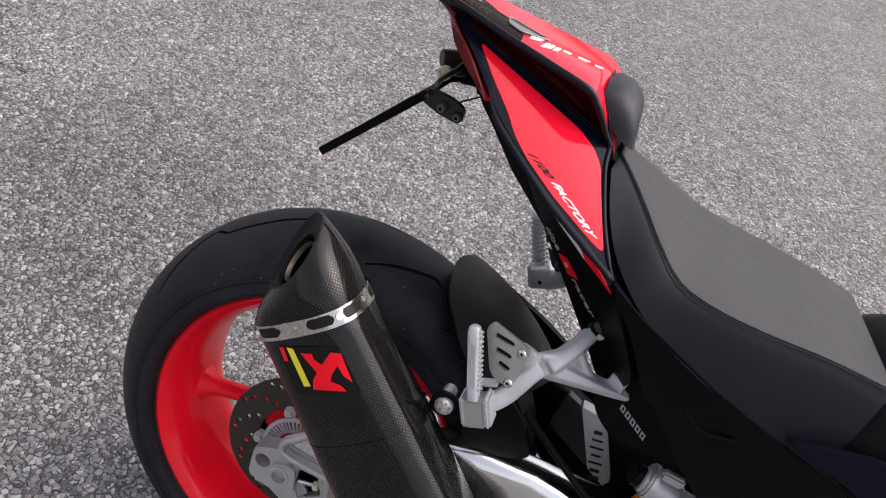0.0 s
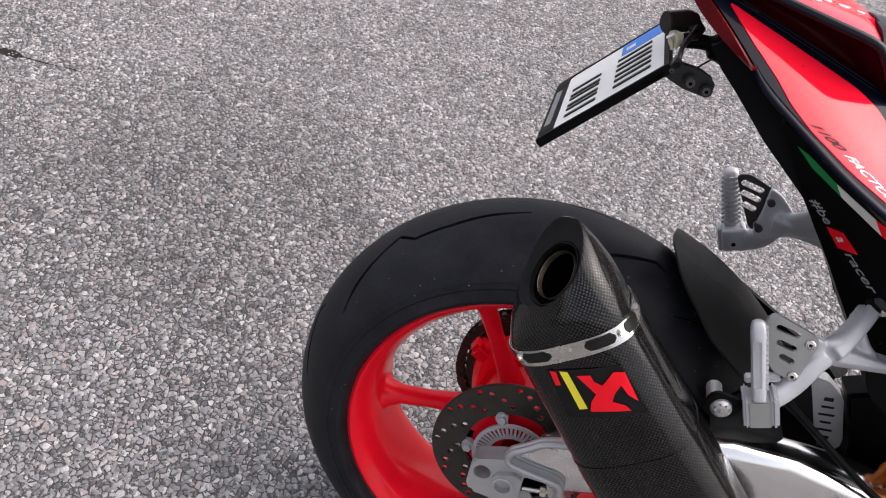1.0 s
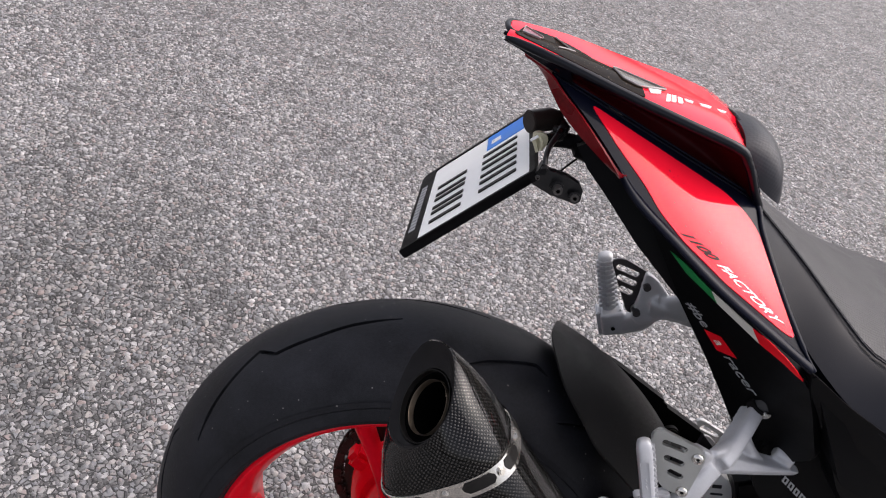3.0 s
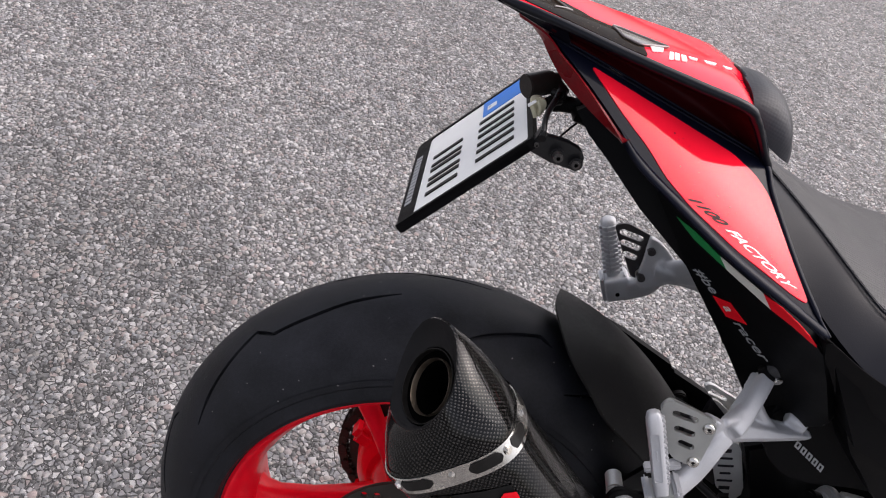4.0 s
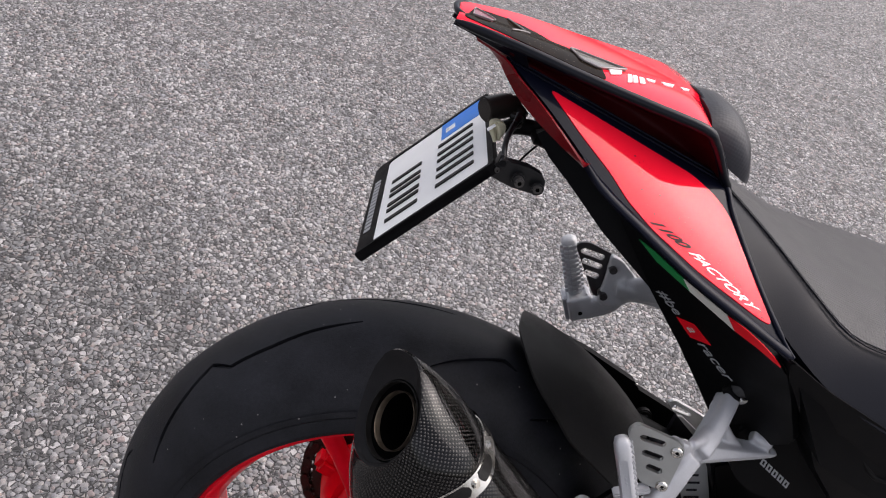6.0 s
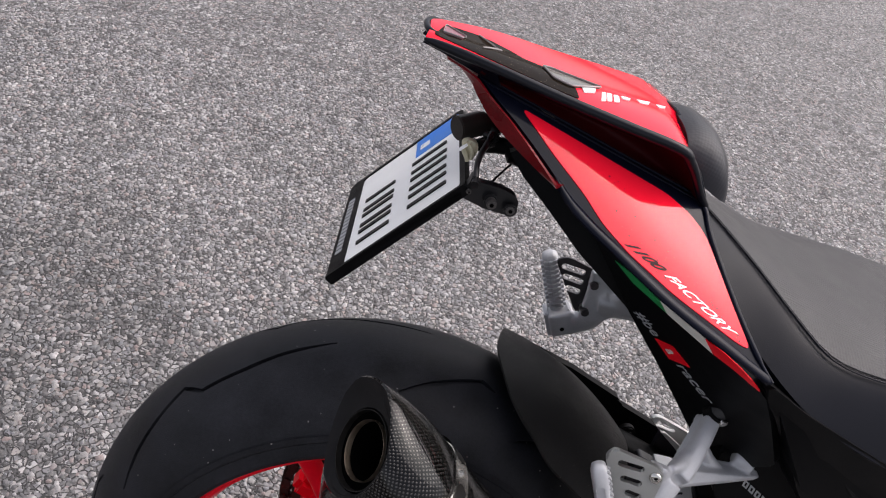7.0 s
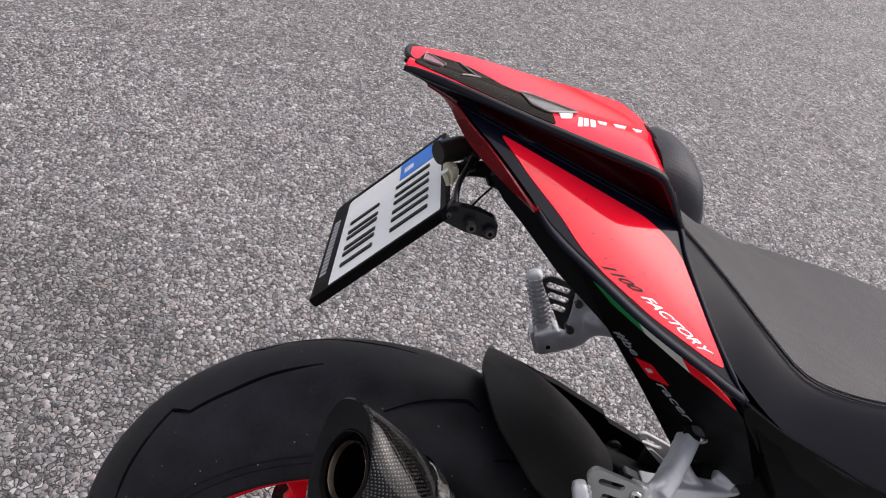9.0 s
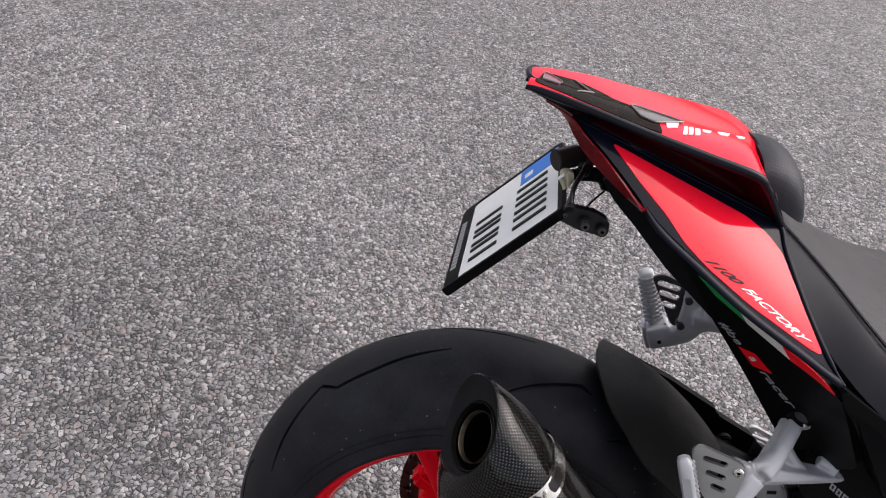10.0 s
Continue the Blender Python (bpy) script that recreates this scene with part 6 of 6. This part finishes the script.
    # black filler added for frame and engine, hiding the ground behind; shock absorber and oil pipe
    eng = box((0.60, 0, 0.20), (0.30, 0.18, 0.34), None, 0.03)
    box((0.42, 0.085, 0.14), (0.18, 0.05, 0.20), None, 0.02, eng)
    # this slab's outline is shaped to fit the camera's view
    slab([(0.3062, 0.0, 0.2959), (0.3233, 0.0, 0.3131), (0.3932, 0.0, 0.3532), (0.4478, 0.0, 0.2897), (0.46, 0.0, 0.16), (0.40, 0.0, 0.16), (0.3631, 0.0, 0.2406)], (0, -1, 0), 0.04, 0.004, eng)
    part("engine_filler", eng, PLASTIC, bike, "black filler in place of frame and engine")
    sh = rod((0.345, -0.090, 0.325), (0.45, -0.090, 0.336), 0.0165, 28, 0.003)
    shock = part("shock_reservoir", sh, CAST, bike, "grey shock absorber reservoir")
    part("reservoir_cap", rod((0.334, -0.090, 0.324), (0.349, -0.090, 0.3255), 0.0150, 28, 0.003), PLASTIC, shock)
    bm = rod((0.352, -0.090, 0.328), (0.362, -0.090, 0.329), 0.0235, 28, 0.003)
    box((0.372, -0.092, 0.352), (0.030, 0.012, 0.014), Matrix.Rotation(radians(-12), 4, "Y"), 0.003, bm)
    part("reservoir_clamp", bm, GREYCAST, shock, "grey reservoir clamp")
    for k in range(3):
        part("reservoir_ring", rod((0.392 + 0.018 * k, -0.090, 0.330 + 0.0019 * k), (0.397 + 0.018 * k, -0.090, 0.3305 + 0.0019 * k), 0.0182, 28, 0.001), GREYCAST, shock)
    coil = [(0.385 + 0.024 * i / 60, -0.06 + 0.026 * math.cos(i * 0.6), 0.27 + 0.026 * math.sin(i * 0.6) - 0.05 * i / 60) for i in range(60)]
    part("spring", tube(coil, 0.0045, 8), ORANGE, shock, "orange coil spring")
    part("brake_hose", tube(curve([(0.42, -0.11, 0.25), (0.34, -0.118, 0.262), (0.25, -0.11, 0.285), (0.19, -0.10, 0.300)], 8), 0.0045, 10), PLASTIC, bike, "black brake hose")


def plate_carrier():
    """Tail tidy: arm, number plate in its frame, plate lamp and indicator bracket."""
    O = Vector((-0.206, 0.024, 0.396))
    up = Vector((0.0655, -0.001, 0.138)).normalized()
    ac = Vector((0, 1, 0.02)).normalized()
    out = ac.cross(up).normalized()
    if out.x > 0:
        out = -out

    def at(a, b, lift=0.0):
        return O + ac * a + up * b + out * lift

    H = 0.156
    fr = slab(round_corners([at(-0.1, 0), at(0.1, 0), at(0.1, H), at(-0.1, H)], 0.008), out, 0.007, 0.001)
    bed = slab(round_corners([at(-0.094, 0.019, 0.01), at(0.094, 0.019, 0.01), at(0.094, H - 0.006, 0.01), at(-0.094, H - 0.006, 0.01)], 0.006), out, 0.014)
    frame_ = part("plate_frame", cut(fr, bed), PLASTIC, bike, "black plate frame with number plate")
    pl = part("number_plate", slab(round_corners([at(-0.0935, 0.0195, -0.001), at(0.0935, 0.0195, -0.001), at(0.0935, H - 0.0065, -0.001), at(-0.0935, H - 0.0065, -0.001)], 0.006), out, 0.002, 0.0005), WHITE, frame_, "white number plate with blue band")

    def bar(a0, a1, b0, b1, m, name, lift=0.0004, par=pl):
        part(name, slab([at(a0, b0, lift), at(a1, b0, lift), at(a1, b1, lift), at(a0, b1, lift)], out, 0.0012, 0.0), m, par)

    bar(0.0500, 0.0932, 0.0940, H - 0.007, BLUE, "blue_band", -0.0004)
    bar(0.0620, 0.0740, 0.1000, 0.1120, DECALWHITE, "country_bar", 0.0)
    for k in range(3):
        for lo, hi, m in ((0.091, 0.1345, 0.0235 - 0.0385 * k), (0.031, 0.0695, 0.0125 - 0.0340 * k)):
            for o in (-0.0105, 0.0105):
                bar(m + o - 0.0031, m + o + 0.0031, lo, hi, BLACKINK, "plate_bar")
    for k in range(14):
        bar(-0.062 + 0.0085 * k, -0.0560 + 0.0085 * k, 0.0045, 0.0125, DECALGREY, "dealer_bar", 0.0003, frame_)
    # side wall of the frame, seen from the flank
    part("frame_rim", slab(round_corners([at(-0.1, 0.0, 0.0015), at(-0.1, H, 0.0015), at(-0.1, H, -0.0085), at(-0.1, 0.0, -0.0085)], 0.002), -ac, 0.004, 0.0008), PLASTIC, frame_)
    # arm to the tail
    arm = tube(curve([(-0.140, 0.010, 0.535), (-0.124, 0.010, 0.547), (-0.100, 0.004, 0.558), (-0.060, 0.0, 0.558), (-0.010, 0.0, 0.545)], 6), [0.006] * 6 + [0.008] * 6 + [0.014] * 6 + [0.022] * 7, 14)
    carrier = part("carrier_arm", arm, PLASTIC, bike, "black carrier arm under the tail")
    part("plate_lamp", rod((-0.1565, -0.0035, 0.5532), (-0.1365, 0.0110, 0.5638), 0.0116, 36, 0.0010), BROWN, carrier, "brown-black plate lamp")
    part("lamp_step", rod((-0.1372, 0.0105, 0.5634), (-0.1335, 0.0132, 0.5654), 0.0105, 32, 0.0008), BROWN, carrier)
    part("lamp_collar", rod((-0.1340, 0.0130, 0.5652), (-0.1285, 0.0168, 0.5680), 0.0080, 28, 0.0010), BROWN, carrier)
    # cream connector and cable ends between lamp and bracket
    clump = [(-0.1495, -0.030, 0.5521), (-0.1451, -0.030, 0.5569), (-0.1364, -0.030, 0.5574), (-0.1332, -0.030, 0.5468), (-0.1372, -0.030, 0.5383), (-0.1445, -0.030, 0.5425)]
    bm = slab(round_corners(clump, 0.003), (0, -1, 0.15), 0.016, 0.0025)
    tube(curve([(-0.1480, -0.033, 0.5480), (-0.1430, -0.034, 0.5440), (-0.1390, -0.034, 0.5400)], 6), 0.0020, 8, bm=bm)
    tube(curve([(-0.1450, -0.034, 0.5540), (-0.1400, -0.036, 0.5500), (-0.1370, -0.034, 0.5430)], 6), 0.0018, 8, bm=bm)
    part("wiring", bm, WIRE, carrier, "cream cable connector")
    part("connector_tag", slab([(-0.1520, -0.040, 0.5480), (-0.1480, -0.040, 0.5550), (-0.1465, -0.040, 0.5545), (-0.1505, -0.040, 0.5470)], (0, -1, 0), 0.004), DECALWHITE, carrier)
    bm = bmesh.new()
    for p, q, r in (((-0.1290, 0.014, 0.566), (-0.1180, 0.006, 0.562), 0.0060), ((-0.1330, -0.010, 0.562), (-0.1210, -0.016, 0.566), 0.0040), ((-0.1340, -0.020, 0.554), (-0.1220, -0.012, 0.560), 0.0045)):
        rod(p, q, r, 12, 0.001, bm)
    part("mount_hardware", bm, BAND, carrier, "black mounting hardware")
    # indicator blade, cast in one with the stay that climbs behind the plate
    face = Vector((0.06, -1, 0)).normalized()
    tab = round_corners([(-0.1415, -0.0790, 0.5236), (-0.1384, -0.0788, 0.5300), (-0.1362, -0.0787, 0.5378), (-0.1366, -0.0787, 0.5440), (-0.1340, -0.0785, 0.5450), (-0.1319, -0.0784, 0.5431), (-0.1273, -0.0781, 0.5413), (-0.1208, -0.0777, 0.5429), (-0.1088, -0.0770, 0.5450), (-0.0954, -0.0762, 0.5441), (-0.0896, -0.0759, 0.5404), (-0.0867, -0.0757, 0.5320), (-0.0886, -0.0758, 0.5266), (-0.0955, -0.0762, 0.5242), (-0.1138, -0.0773, 0.5215), (-0.1280, -0.0782, 0.5221), (-0.1376, -0.0787, 0.5226)], 0.0015)
    tb = part("indicator_bracket", slab([q - face * 0.004 for q in tab], face, 0.010, 0.0016), SHEEN, carrier, "black indicator bracket with two bolts")
    for c, r, tall in ((Vector((-0.1135, -0.0773, 0.5325)), 0.0044, 0.010), (Vector((-0.0940, -0.0762, 0.5322)), 0.0042, 0.0035), (Vector((-0.1342, -0.0785, 0.5316)), 0.0022, 0.0025)):
        if r > 0.003:
            part("bolt_seat", rod(c, c + face * 0.0020, r * 1.45, 26, 0.0008), SHEEN, tb)
        bolt = part("bolt", rod(c - face * 0.002, c + face * tall, r, 22, 0.0012), DARKBOLT, tb, "dark steel button-head bolt")
        part("bolt_socket", rod(c + face * (tall - 0.0003), c + face * (tall + 0.0003), r * 0.45, 6), SOOTSHADE, bolt)
    stay = curve([(-0.1325, -0.0770, 0.5385), (-0.1330, -0.0715, 0.5418), (-0.1342, -0.0670, 0.5452), (-0.1350, -0.0580, 0.5494), (-0.1335, -0.0440, 0.5541), (-0.1302, -0.0290, 0.5611), (-0.1275, -0.0180, 0.5670)], 4)
    part("bracket_stay", tube(stay, [0.0042, 0.0040, 0.0037, 0.0034] + [0.0032] * (len(stay) - 8) + [0.0036, 0.0040, 0.0044, 0.0048], 14, 0.8, (1, 0, 0.4), square=0.7), SHEEN, carrier)
    part("indicator_cable", tube(curve([(-0.1210, -0.070, 0.5400), (-0.1165, -0.050, 0.5345), (-0.1102, -0.032, 0.5290), (-0.1025, -0.015, 0.5355), (-0.0932, 0.003, 0.5439), (-0.0850, 0.012, 0.5530)], 8), 0.0011, 8), PLASTIC, carrier)


rear_wheel()
chain()
swingarm()
exhaust()
near_footrest()
far_footrest()
mudguard()
tail()
seat()
frame_covers()
plate_carrier()
